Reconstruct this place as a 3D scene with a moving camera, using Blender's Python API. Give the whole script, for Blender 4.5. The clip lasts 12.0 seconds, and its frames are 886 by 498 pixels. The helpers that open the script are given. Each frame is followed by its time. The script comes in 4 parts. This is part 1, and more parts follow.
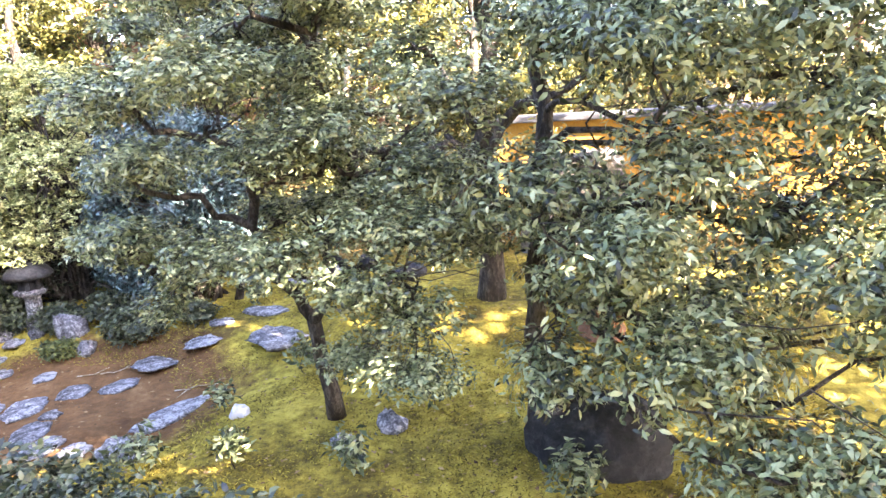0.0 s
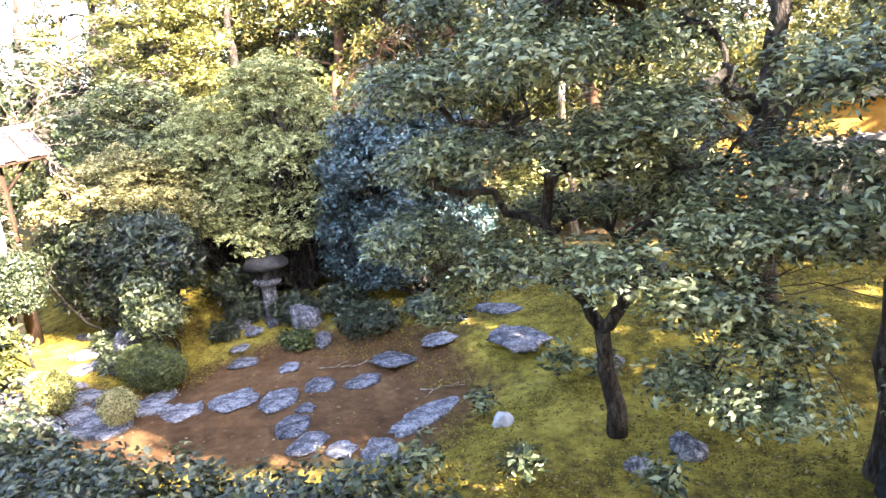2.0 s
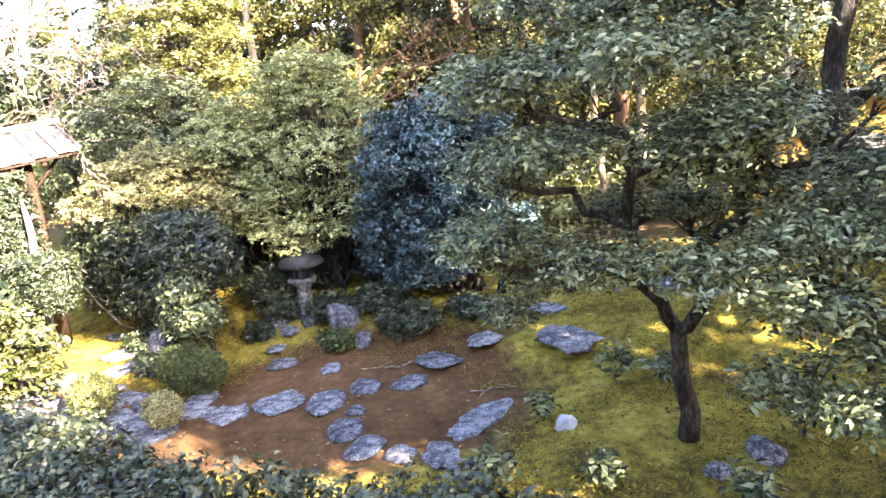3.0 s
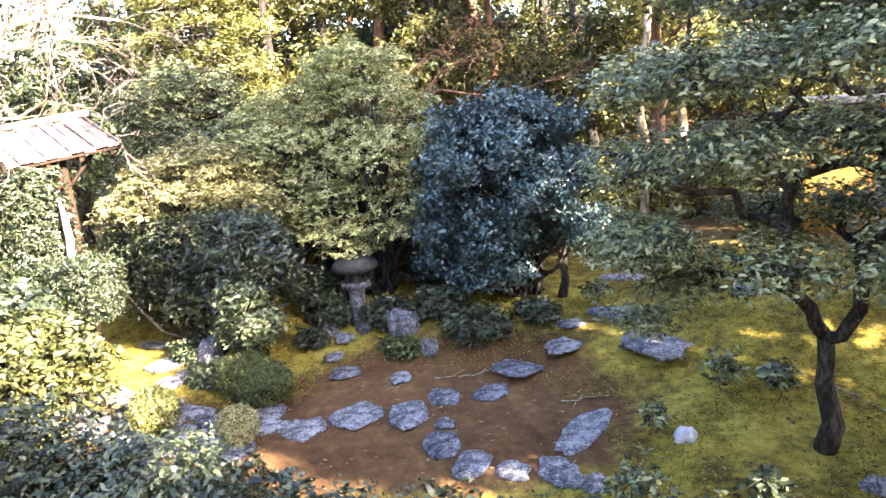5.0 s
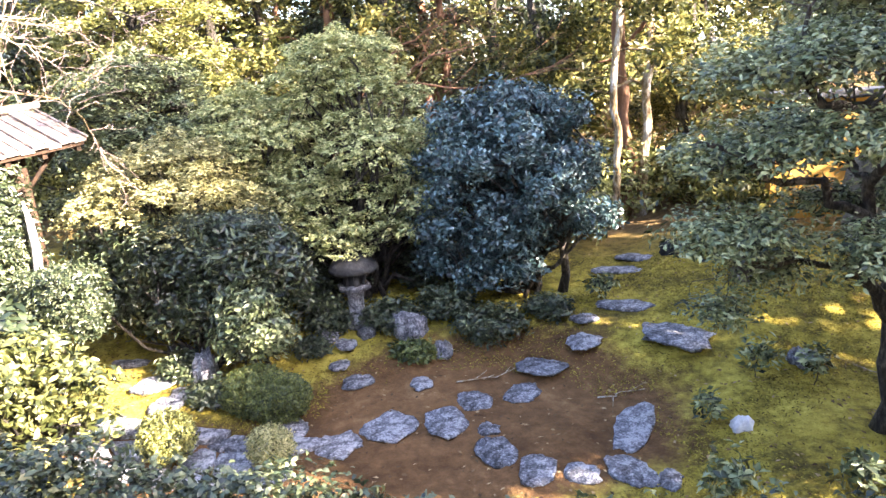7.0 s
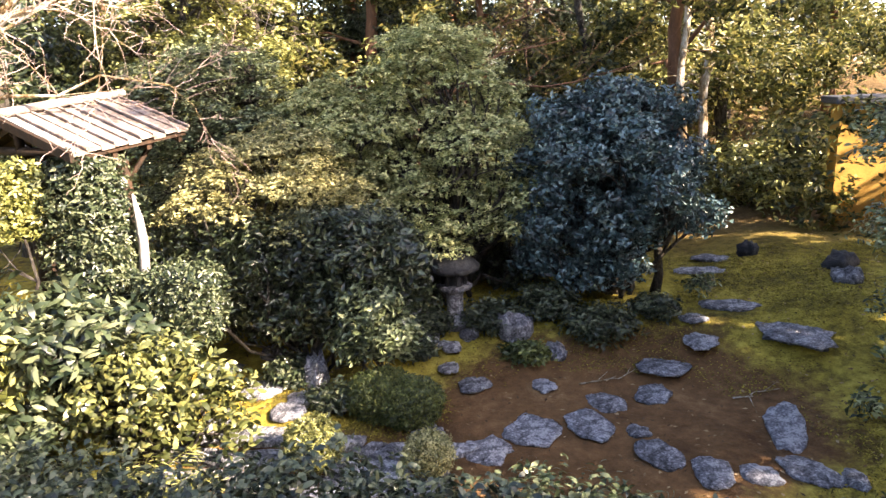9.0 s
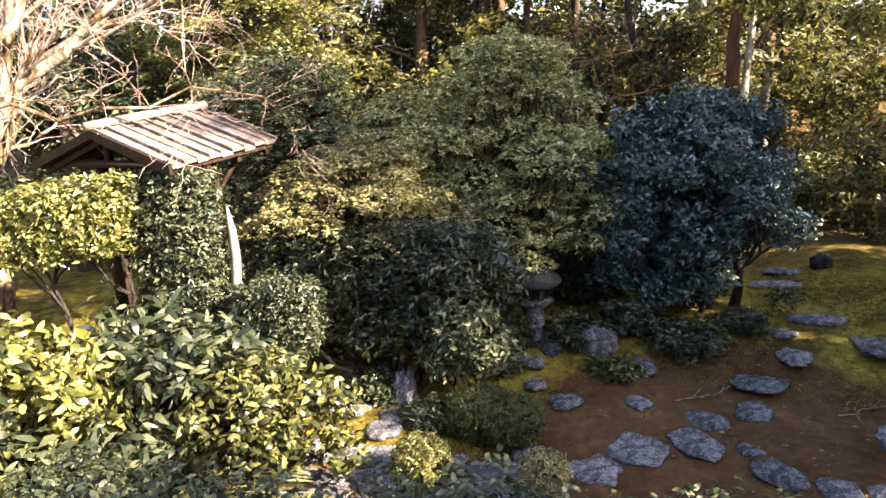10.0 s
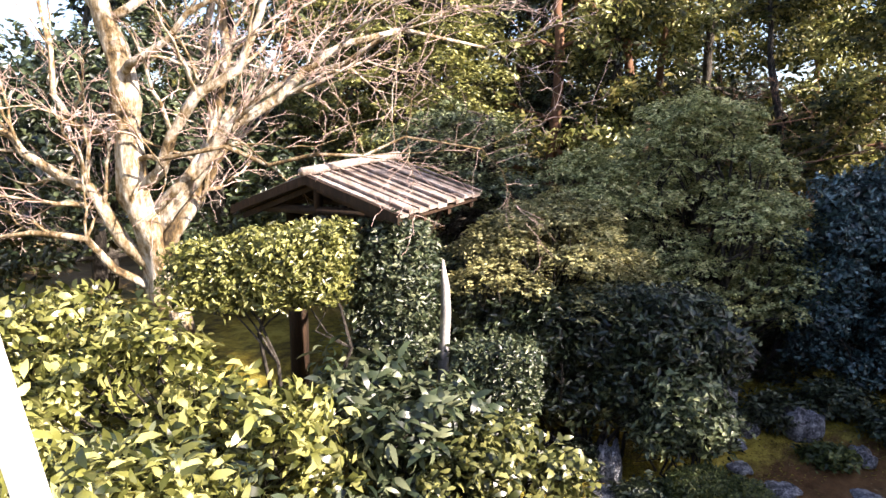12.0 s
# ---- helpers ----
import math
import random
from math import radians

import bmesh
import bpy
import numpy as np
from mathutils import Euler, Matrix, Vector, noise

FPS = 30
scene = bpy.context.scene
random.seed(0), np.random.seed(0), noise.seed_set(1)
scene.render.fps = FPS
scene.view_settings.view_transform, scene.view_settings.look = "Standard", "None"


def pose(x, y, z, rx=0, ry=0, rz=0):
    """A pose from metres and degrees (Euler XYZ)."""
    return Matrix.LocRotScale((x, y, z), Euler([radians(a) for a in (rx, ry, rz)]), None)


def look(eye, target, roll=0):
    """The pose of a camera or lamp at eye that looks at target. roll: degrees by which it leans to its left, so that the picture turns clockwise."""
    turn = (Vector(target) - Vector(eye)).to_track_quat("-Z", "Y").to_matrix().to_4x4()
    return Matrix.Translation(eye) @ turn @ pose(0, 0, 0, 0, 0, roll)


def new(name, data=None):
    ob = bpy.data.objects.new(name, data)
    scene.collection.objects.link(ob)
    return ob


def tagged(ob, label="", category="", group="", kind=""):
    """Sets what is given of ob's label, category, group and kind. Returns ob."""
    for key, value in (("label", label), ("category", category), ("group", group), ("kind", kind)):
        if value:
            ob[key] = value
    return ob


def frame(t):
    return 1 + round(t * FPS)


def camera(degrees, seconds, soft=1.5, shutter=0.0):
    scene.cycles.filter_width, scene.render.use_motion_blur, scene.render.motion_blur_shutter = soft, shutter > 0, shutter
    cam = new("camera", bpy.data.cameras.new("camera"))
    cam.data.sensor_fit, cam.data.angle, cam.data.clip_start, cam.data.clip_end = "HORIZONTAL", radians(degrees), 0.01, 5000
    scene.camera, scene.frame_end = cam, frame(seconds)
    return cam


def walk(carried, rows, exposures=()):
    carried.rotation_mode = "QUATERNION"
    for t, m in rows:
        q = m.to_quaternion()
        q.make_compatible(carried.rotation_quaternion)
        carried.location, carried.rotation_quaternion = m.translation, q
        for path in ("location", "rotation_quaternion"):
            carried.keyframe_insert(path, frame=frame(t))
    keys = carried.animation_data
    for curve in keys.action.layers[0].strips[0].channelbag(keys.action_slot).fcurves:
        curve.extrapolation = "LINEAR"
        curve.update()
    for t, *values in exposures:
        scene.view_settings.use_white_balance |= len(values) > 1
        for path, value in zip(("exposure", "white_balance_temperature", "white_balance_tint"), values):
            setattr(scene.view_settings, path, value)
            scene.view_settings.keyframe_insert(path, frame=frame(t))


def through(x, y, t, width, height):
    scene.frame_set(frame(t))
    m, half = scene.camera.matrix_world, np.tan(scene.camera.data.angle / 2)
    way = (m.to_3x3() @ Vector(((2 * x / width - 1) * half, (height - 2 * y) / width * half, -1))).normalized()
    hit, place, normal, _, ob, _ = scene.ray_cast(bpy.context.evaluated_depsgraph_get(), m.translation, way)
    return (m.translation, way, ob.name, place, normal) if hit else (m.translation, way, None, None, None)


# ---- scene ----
cam = camera(66.0, 12.0)
PATH = [
    (0, (0.529, 0.975, 2.484), (0.038, 2.865, 2.051), -3.5),
    (0.5, (0.315, 1.119, 2.508), (-0.458, 2.913, 2.081), -3.4),
    (1, (0.0, 1.086, 2.529), (-0.848, 2.847, 2.106), -3.1),
    (1.5, (-0.284, 1.056, 2.535), (-1.157, 2.8, 2.092), -5.2),
    (2, (-0.578, 1.086, 2.551), (-1.448, 2.832, 2.109), -5.2),
    (2.5, (-0.828, 1.06, 2.571), (-1.696, 2.805, 2.121), -5.2),
    (3, (-1.082, 0.984, 2.6), (-1.932, 2.735, 2.143), -5.1),
    (5, (-2.193, 0.834, 2.633), (-2.934, 2.633, 2.169), -4.2),
    (5.5, (-2.495, 0.838, 2.637), (-3.192, 2.652, 2.165), -3.8),
    (6, (-2.749, 0.842, 2.67), (-3.4, 2.67, 2.185), -4.1),
    (6.5, (-3.038, 0.808, 2.656), (-3.548, 2.678, 2.164), -3.5),
    (7, (-3.336, 0.757, 2.651), (-3.779, 2.644, 2.159), -3.7),
    (9, (-4.772, 0.669, 2.611), (-5.087, 2.584, 2.129), -2.6),
    (9.5, (-5.102, 0.671, 2.619), (-5.455, 2.586, 2.163), -3.0),
    (10, (-5.471, 0.67, 2.61), (-5.807, 2.591, 2.169), -2.8),
    (10.5, (-5.782, 0.659, 2.599), (-6.104, 2.591, 2.193), -2.2),
    (11, (-6.152, 0.699, 2.616), (-6.553, 2.636, 2.319), -2.7),
    (11.5, (-6.489, 0.679, 2.602), (-6.976, 2.6, 2.333), -1.2),
    (12, (-6.776, 0.651, 2.611), (-7.242, 2.577, 2.341), -0.5),
]
EXPOSURE = [(0.0, 5.1, 6750, 25), (1.0, 4.7, 6600, 23), (2.0, 4.4, 6500, 22), (5.0, 4.15, 6500, 22), (7.0, 4.2, 6500, 22), (9.0, 3.25, 7000, 22), (10.5, 2.65, 7000, 22), (12.0, 2.4, 6300, 22)]
walk(cam, [(t, look(eye, target, roll)) for t, eye, target, roll in PATH], EXPOSURE)

# ---------------------------------------------------------------- world and sun
SUN_TRAVEL = Vector((-0.82, 0.28, -0.53)).normalized()
world = bpy.data.worlds.new("sky")
scene.world = world
world.use_nodes = True
wn = world.node_tree.nodes
sky = wn.new("ShaderNodeTexSky")
sky.sky_type = "NISHITA"
sky.sun_disc = False
sky.sun_elevation = math.asin(-SUN_TRAVEL.z)
sky.sun_rotation = math.atan2(-SUN_TRAVEL.x, -SUN_TRAVEL.y)
sky.air_density, sky.dust_density, sky.ozone_density = 1.0, 1.5, 1.0
world.node_tree.links.new(sky.outputs[0], wn["Background"].inputs[0])
wn["Background"].inputs[1].default_value = 0.076

sun = new("sun", bpy.data.lights.new("sun", "SUN"))
sun.data.energy, sun.data.angle, sun.data.color = 4.0, radians(0.55), (1.0, 0.90, 0.72)
sun.matrix_world = look((20, -5, 20), Vector((20, -5, 20)) + SUN_TRAVEL)
RNG = np.random.default_rng(7)


# ---------------------------------------------------------------- materials
def nodes_of(name):
    m = bpy.data.materials.new(name)
    m.use_nodes = True
    return m, m.node_tree.nodes, m.node_tree.links, m.node_tree.nodes["Principled BSDF"]


def ramp(nodes, stops):
    r = nodes.new("ShaderNodeValToRGB")
    el = r.color_ramp.elements
    while len(el) < len(stops):
        el.new(0.5)
    for e, (p, c) in zip(el, stops):
        e.position, e.color = p, (*c, 1)
    return r


def noise_node(nodes, links, scale, detail=6.0, rough=0.6, coords="Object"):
    tc = nodes.new("ShaderNodeTexCoord")
    n = nodes.new("ShaderNodeTexNoise")
    n.inputs["Scale"].default_value, n.inputs["Detail"].default_value, n.inputs["Roughness"].default_value = scale, detail, rough
    links.new(tc.outputs[coords], n.inputs["Vector"])
    return n


def leaf_material(name, dark, mid, light, rough=0.42, through=0.25, spec=0.5):
    """Leaves: colour varies from leaf to leaf and from bough to bough; light passes through them a little."""
    m, n, l, p = nodes_of(name)
    geo = n.new("ShaderNodeNewGeometry")
    big = noise_node(n, l, 1.7, 3.0)
    add = n.new("ShaderNodeMath")
    add.operation = "MULTIPLY_ADD"
    l.new(big.outputs["Fac"], add.inputs[0])
    add.inputs[1].default_value = 0.55
    l.new(geo.outputs["Random Per Island"], add.inputs[2])
    half = n.new("ShaderNodeMath")
    half.operation = "MULTIPLY"
    half.inputs[1].default_value = 0.66
    l.new(add.outputs[0], half.inputs[0])
    r = ramp(n, [(0.22, dark), (0.53, mid), (0.86, light)])
    l.new(half.outputs[0], r.inputs[0])
    l.new(r.outputs[0], p.inputs["Base Color"])
    p.inputs["Roughness"].default_value = rough
    p.inputs["Specular IOR Level"].default_value = spec
    tr = n.new("ShaderNodeBsdfTranslucent")
    l.new(r.outputs[0], tr.inputs["Color"])
    mix = n.new("ShaderNodeMixShader")
    mix.inputs[0].default_value = through
    l.new(p.outputs[0], mix.inputs[1])
    l.new(tr.outputs[0], mix.inputs[2])
    l.new(mix.outputs[0], n["Material Output"].inputs[0])
    return m


def rough_material(name, stops, scale, bump=0.5, rough=0.85, fine=None, dist=0.02, stretch=None, spec=0.3):
    """Earth, stone, bark, wood: two scales of noise in colour and relief."""
    m, n, l, p = nodes_of(name)
    a = noise_node(n, l, scale, 8.0, 0.65)
    b = noise_node(n, l, fine or scale * 7, 5.0, 0.7)
    if stretch:
        for x in (a, b):
            mp = n.new("ShaderNodeMapping")
            mp.inputs["Scale"].default_value = stretch
            l.new(x.inputs["Vector"].links[0].from_socket, mp.inputs[0])
            l.new(mp.outputs[0], x.inputs["Vector"])
    rnd = n.new("ShaderNodeObjectInfo")
    s1 = n.new("ShaderNodeMath")
    s1.operation = "MULTIPLY_ADD"
    s1.inputs[1].default_value = 0.6
    l.new(b.outputs["Fac"], s1.inputs[0])
    l.new(a.outputs["Fac"], s1.inputs[2])
    s2 = n.new("ShaderNodeMath")
    s2.operation = "MULTIPLY_ADD"
    s2.inputs[1].default_value = 0.12
    l.new(rnd.outputs["Random"], s2.inputs[0])
    l.new(s1.outputs[0], s2.inputs[2])
    s3 = n.new("ShaderNodeMath")
    s3.operation = "MULTIPLY"
    s3.inputs[1].default_value = 0.6
    l.new(s2.outputs[0], s3.inputs[0])
    r = ramp(n, stops)
    l.new(s3.outputs[0], r.inputs[0])
    l.new(r.outputs[0], p.inputs["Base Color"])
    p.inputs["Roughness"].default_value = rough
    p.inputs["Specular IOR Level"].default_value = spec
    bp = n.new("ShaderNodeBump")
    bp.inputs["Strength"].default_value, bp.inputs["Distance"].default_value = bump, dist
    l.new(s1.outputs[0], bp.inputs["Height"])
    l.new(bp.outputs[0], p.inputs["Normal"])
    return m


M = {}
M["stone"] = rough_material("stone", [(0.40, (0.04, 0.04, 0.043)), (0.465, (0.12, 0.12, 0.132)), (0.535, (0.21, 0.21, 0.232)), (0.61, (0.46, 0.46, 0.48))], 14, 1.0, 0.9, 55, 0.05)
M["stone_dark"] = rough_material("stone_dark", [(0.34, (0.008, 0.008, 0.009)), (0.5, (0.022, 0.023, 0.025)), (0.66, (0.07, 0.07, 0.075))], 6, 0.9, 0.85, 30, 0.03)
# darker copy of the grey stone, with the retaining wall's shade in its colour
M["stone_wall"] = rough_material("stone_wall", [(0.36, (0.05, 0.045, 0.038)), (0.48, (0.13, 0.12, 0.10)), (0.62, (0.25, 0.23, 0.20))], 5, 0.9, 0.9, 34, 0.03)
M["stone_white"] = rough_material("stone_white", [(0.3, (0.22, 0.22, 0.22)), (0.55, (0.55, 0.55, 0.56))], 6, 0.8, 0.75, 40)
M["bark"] = rough_material("bark", [(0.38, (0.012, 0.010, 0.008)), (0.5, (0.036, 0.029, 0.023)), (0.62, (0.12, 0.105, 0.085))], 11, 1.0, 0.9, 44, 0.04, (1, 1, 0.35))
M["bark_pale"] = rough_material("bark_pale", [(0.41, (0.045, 0.032, 0.018)), (0.47, (0.16, 0.105, 0.045)), (0.53, (0.30, 0.24, 0.16)), (0.60, (0.54, 0.49, 0.41))], 7, 1.0, 0.85, 30, 0.03, (1, 1, 0.4))
M["bark_red"] = rough_material("bark_red", [(0.3, (0.06, 0.03, 0.018)), (0.5, (0.16, 0.08, 0.045)), (0.7, (0.30, 0.17, 0.1))], 7, 0.8, 0.85, 34, 0.015, (1, 1, 0.3))
M["bark_pink"] = rough_material("bark_pink", [(0.3, (0.24, 0.15, 0.125)), (0.5, (0.42, 0.30, 0.26)), (0.7, (0.58, 0.46, 0.41))], 7, 0.4, 0.85, 34)
M["wood_grey"] = rough_material("wood_grey", [(0.36, (0.15, 0.14, 0.13)), (0.5, (0.30, 0.285, 0.27)), (0.64, (0.48, 0.46, 0.44))], 4, 0.5, 0.75, 60, 0.006, (6, 6, 0.5))
# brown taken very dark to include the shade under the gate roof
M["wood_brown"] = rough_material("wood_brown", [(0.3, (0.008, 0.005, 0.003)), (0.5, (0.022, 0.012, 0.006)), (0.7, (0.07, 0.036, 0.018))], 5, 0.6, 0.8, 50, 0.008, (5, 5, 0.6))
M["shingle"] = rough_material("shingle", [(0.36, (0.08, 0.055, 0.042)), (0.5, (0.22, 0.17, 0.14)), (0.66, (0.46, 0.42, 0.39))], 5, 0.6, 0.75, 45, 0.01, (2, 2, 2))
M["plaster"] = rough_material("plaster", [(0.36, (0.27, 0.14, 0.028)), (0.5, (0.41, 0.225, 0.045)), (0.64, (0.50, 0.30, 0.075))], 2.0, 0.3, 0.9, 40, 0.006)
M["post_white"] = rough_material("post_white", [(0.3, (0.66, 0.64, 0.60)), (0.6, (0.82, 0.80, 0.77))], 3, 0.2, 0.6, 50, 0.004)
M["deck"] = rough_material("deck", [(0.3, (0.12, 0.085, 0.055)), (0.6, (0.28, 0.21, 0.15))], 3, 0.4, 0.6, 40, 0.006, (0.4, 6, 6))
M["rooftile"] = rough_material("rooftile", [(0.3, (0.035, 0.035, 0.04)), (0.6, (0.09, 0.09, 0.095))], 4, 0.4, 0.6, 40)


def ground_material():
    """Moss, with bare reddish earth in the hollow and along the path, litter and darker spots for the shade between
    moss mounds.
    """
    m, n, l, p = nodes_of("moss_and_earth")
    tc = n.new("ShaderNodeTexCoord")
    nb = noise_node(n, l, 1.1, 6, 0.65)
    nm = noise_node(n, l, 9, 8, 0.7)
    nf = noise_node(n, l, 70, 4, 0.75)
    mix1 = n.new("ShaderNodeMath")
    mix1.operation = "MULTIPLY_ADD"
    mix1.inputs[1].default_value = 0.85
    l.new(nm.outputs["Fac"], mix1.inputs[0])
    l.new(nb.outputs["Fac"], mix1.inputs[2])
    mix2 = n.new("ShaderNodeMath")
    mix2.operation = "MULTIPLY_ADD"
    mix2.inputs[1].default_value = 0.3
    l.new(nf.outputs["Fac"], mix2.inputs[0])
    l.new(mix1.outputs[0], mix2.inputs[2])
    sc = n.new("ShaderNodeMath")
    sc.operation = "MULTIPLY"
    sc.inputs[1].default_value = 0.475
    l.new(mix2.outputs[0], sc.inputs[0])
    # strong colour contrast paints the shaded gaps that the relief barely shows
    moss = ramp(n, [(0.40, (0.05, 0.036, 0.010)), (0.47, (0.15, 0.115, 0.020)), (0.53, (0.31, 0.245, 0.036)), (0.62, (0.52, 0.42, 0.08))])
    l.new(sc.outputs[0], moss.inputs[0])
    soil = ramp(n, [(0.34, (0.045, 0.021, 0.008)), (0.46, (0.115, 0.058, 0.022)), (0.56, (0.19, 0.10, 0.040)), (0.66, (0.30, 0.18, 0.085))])
    l.new(sc.outputs[0], soil.inputs[0])
    # the hollow: a slanted oval with a frayed edge
    def oval(cx, cy, rx, ry, turn):
        mp = n.new("ShaderNodeMapping")
        mp.vector_type = "TEXTURE"
        mp.inputs["Location"].default_value = (cx, cy, 0)
        mp.inputs["Rotation"].default_value = (0, 0, radians(turn))
        mp.inputs["Scale"].default_value = (rx, ry, 1000)
        l.new(tc.outputs["Object"], mp.inputs[0])
        ln = n.new("ShaderNodeVectorMath")
        ln.operation = "LENGTH"
        l.new(mp.outputs[0], ln.inputs[0])
        return ln.outputs["Value"]
    lo = n.new("ShaderNodeMath")
    lo.operation = "MINIMUM"
    l.new(oval(-4.35, 5.55, 1.75, 1.28, 10), lo.inputs[0])
    l.new(oval(-5.6, 4.62, 1.9, 0.5, 2), lo.inputs[1])
    fr = n.new("ShaderNodeMath")
    fr.operation = "MULTIPLY_ADD"
    fr.inputs[1].default_value = 0.59
    l.new(mix1.outputs[0], fr.inputs[0])
    l.new(lo.outputs[0], fr.inputs[2])
    edge = n.new("ShaderNodeMapRange")
    edge.inputs["From Min"].default_value, edge.inputs["From Max"].default_value = 1.42, 1.66
    l.new(fr.outputs[0], edge.inputs["Value"])
    mx = n.new("ShaderNodeMix")
    mx.data_type = "RGBA"
    l.new(edge.outputs[0], mx.inputs["Factor"])
    l.new(soil.outputs[0], mx.inputs["A"])
    l.new(moss.outputs[0], mx.inputs["B"])
    sep = n.new("ShaderNodeSeparateXYZ")
    l.new(tc.outputs["Object"], sep.inputs[0])
    back = n.new("ShaderNodeMath")
    back.operation = "MULTIPLY_ADD"
    back.inputs[1].default_value = 3.1
    l.new(mix1.outputs[0], back.inputs[0])
    l.new(sep.outputs["Y"], back.inputs[2])
    bk = n.new("ShaderNodeMapRange")
    bk.inputs["From Min"].default_value, bk.inputs["From Max"].default_value = 11.5, 13.0
    l.new(back.outputs[0], bk.inputs["Value"])
    litter = ramp(n, [(0.32, (0.035, 0.022, 0.010)), (0.48, (0.12, 0.075, 0.030)), (0.66, (0.26, 0.17, 0.07))])
    l.new(sc.outputs[0], litter.inputs[0])
    mx2 = n.new("ShaderNodeMix")
    mx2.data_type = "RGBA"
    l.new(bk.outputs[0], mx2.inputs["Factor"])
    l.new(mx.outputs["Result"], mx2.inputs["A"])
    l.new(litter.outputs[0], mx2.inputs["B"])
    l.new(mx2.outputs["Result"], p.inputs["Base Color"])
    p.inputs["Roughness"].default_value = 0.9
    p.inputs["Specular IOR Level"].default_value = 0.2
    bp = n.new("ShaderNodeBump")
    bp.inputs["Strength"].default_value, bp.inputs["Distance"].default_value = 1.0, 0.06
    l.new(mix2.outputs[0], bp.inputs["Height"])
    l.new(bp.outputs[0], p.inputs["Normal"])
    return m


M["ground"] = ground_material()
LEAF = {
    "blue": leaf_material("leaf_blue_green", (0.006, 0.015, 0.014), (0.042, 0.090, 0.088), (0.20, 0.29, 0.28), 0.34, 0.10, 0.7),
    "tier": leaf_material("leaf_tiered", (0.09, 0.115, 0.04), (0.41, 0.43, 0.175), (0.67, 0.65, 0.33), 0.5, 0.25, 0.35),
    "yellow": leaf_material("leaf_yellowing", (0.09, 0.09, 0.034), (0.35, 0.33, 0.135), (0.64, 0.58, 0.28), 0.5, 0.25, 0.35),
    "tree": leaf_material("leaf_tree", (0.010, 0.018, 0.007), (0.14, 0.175, 0.076), (0.38, 0.41, 0.22), 0.38, 0.18, 0.5),
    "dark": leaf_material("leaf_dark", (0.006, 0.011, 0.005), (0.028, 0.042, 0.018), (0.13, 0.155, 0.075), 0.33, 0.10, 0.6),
    "mid": leaf_material("leaf_olive", (0.016, 0.022, 0.006), (0.085, 0.095, 0.028), (0.24, 0.235, 0.08), 0.34, 0.2, 0.55),
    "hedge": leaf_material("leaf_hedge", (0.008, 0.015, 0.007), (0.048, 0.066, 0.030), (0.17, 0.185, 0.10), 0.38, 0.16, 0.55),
    "clipped": leaf_material("leaf_clipped", (0.022, 0.034, 0.008), (0.085, 0.11, 0.026), (0.22, 0.23, 0.06), 0.5, 0.18),
    # sunlight put into the colour: a paler, yellower leaf for foliage in the sun
    "lit": leaf_material("leaf_sunlit", (0.022, 0.030, 0.006), (0.21, 0.215, 0.055), (0.54, 0.52, 0.20), 0.32, 0.28, 0.6),
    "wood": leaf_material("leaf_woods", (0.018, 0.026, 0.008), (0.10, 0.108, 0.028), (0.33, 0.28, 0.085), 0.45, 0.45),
    "grass": leaf_material("moss_tuft", (0.06, 0.046, 0.010), (0.24, 0.19, 0.026), (0.50, 0.41, 0.065), 0.7, 0.2, 0.2),
    "litter": leaf_material("leaf_litter", (0.05, 0.026, 0.012), (0.17, 0.10, 0.045), (0.42, 0.30, 0.16), 0.7, 0.1, 0.2),
}


# ---------------------------------------------------------------- mesh helpers
def ss(a, b, x):
    t = np.clip((np.asarray(x, float) - a) / (b - a), 0, 1)
    return t * t * (3 - 2 * t)


def ground_z(x, y):
    """Height of the garden: a shallow hollow, rising to the mound, to the back and to the gate."""
    x, y = np.asarray(x, float), np.asarray(y, float)
    h = 0.03 + 0.34 * ss(5.9, 7.3, y) + 0.10 * ss(7.8, 11, y) + 2.4 * ss(12.5, 26, y)
    h = h + 0.16 * ss(-3.2, -1.8, x) * ss(3.4, 4.6, y) + 0.13 * ss(-5.9, -6.8, x) * ss(4.2, 5.2, y)
    h = h + 0.018 * np.sin(3.1 * x + 1.3 * y) * np.sin(2.3 * y - 0.7 * x) + 0.010 * np.sin(7.3 * x + 2) * np.sin(6.1 * y)
    return h


def gz(x, y):
    return float(ground_z(x, y))


def mesh_of(name, verts, faces, smooth=False):
    me = bpy.data.meshes.new(name)
    me.from_pydata([tuple(v) for v in verts], [], faces)
    if smooth:
        me.polygons.foreach_set("use_smooth", [True] * len(me.polygons))
    me.update()
    return me


def part(name, data, material, parent=None, label=""):
    """Links a bmesh or a mesh as one object, under parent if there is one. Its places are the world's; parents stand unturned."""
    if isinstance(data, bmesh.types.BMesh):
        me = bpy.data.meshes.new(name)
        data.to_mesh(me)
        data.free()
        data = me
    if material and not data.materials:
        data.materials.append(material)
    ob = new(name, data)
    if parent:
        ob.parent = parent
        ob.matrix_parent_inverse = parent.matrix_world.inverted()
    if label:
        ob["label"] = label
    return ob


def empty_at(name, x, y, z, label, category, group="", kind=""):
    ob = new(name)
    ob.location = (x, y, z)
    ob.matrix_world = Matrix.Translation((x, y, z))
    ob.empty_display_size = 0.1
    return tagged(ob, label, category, group, kind)


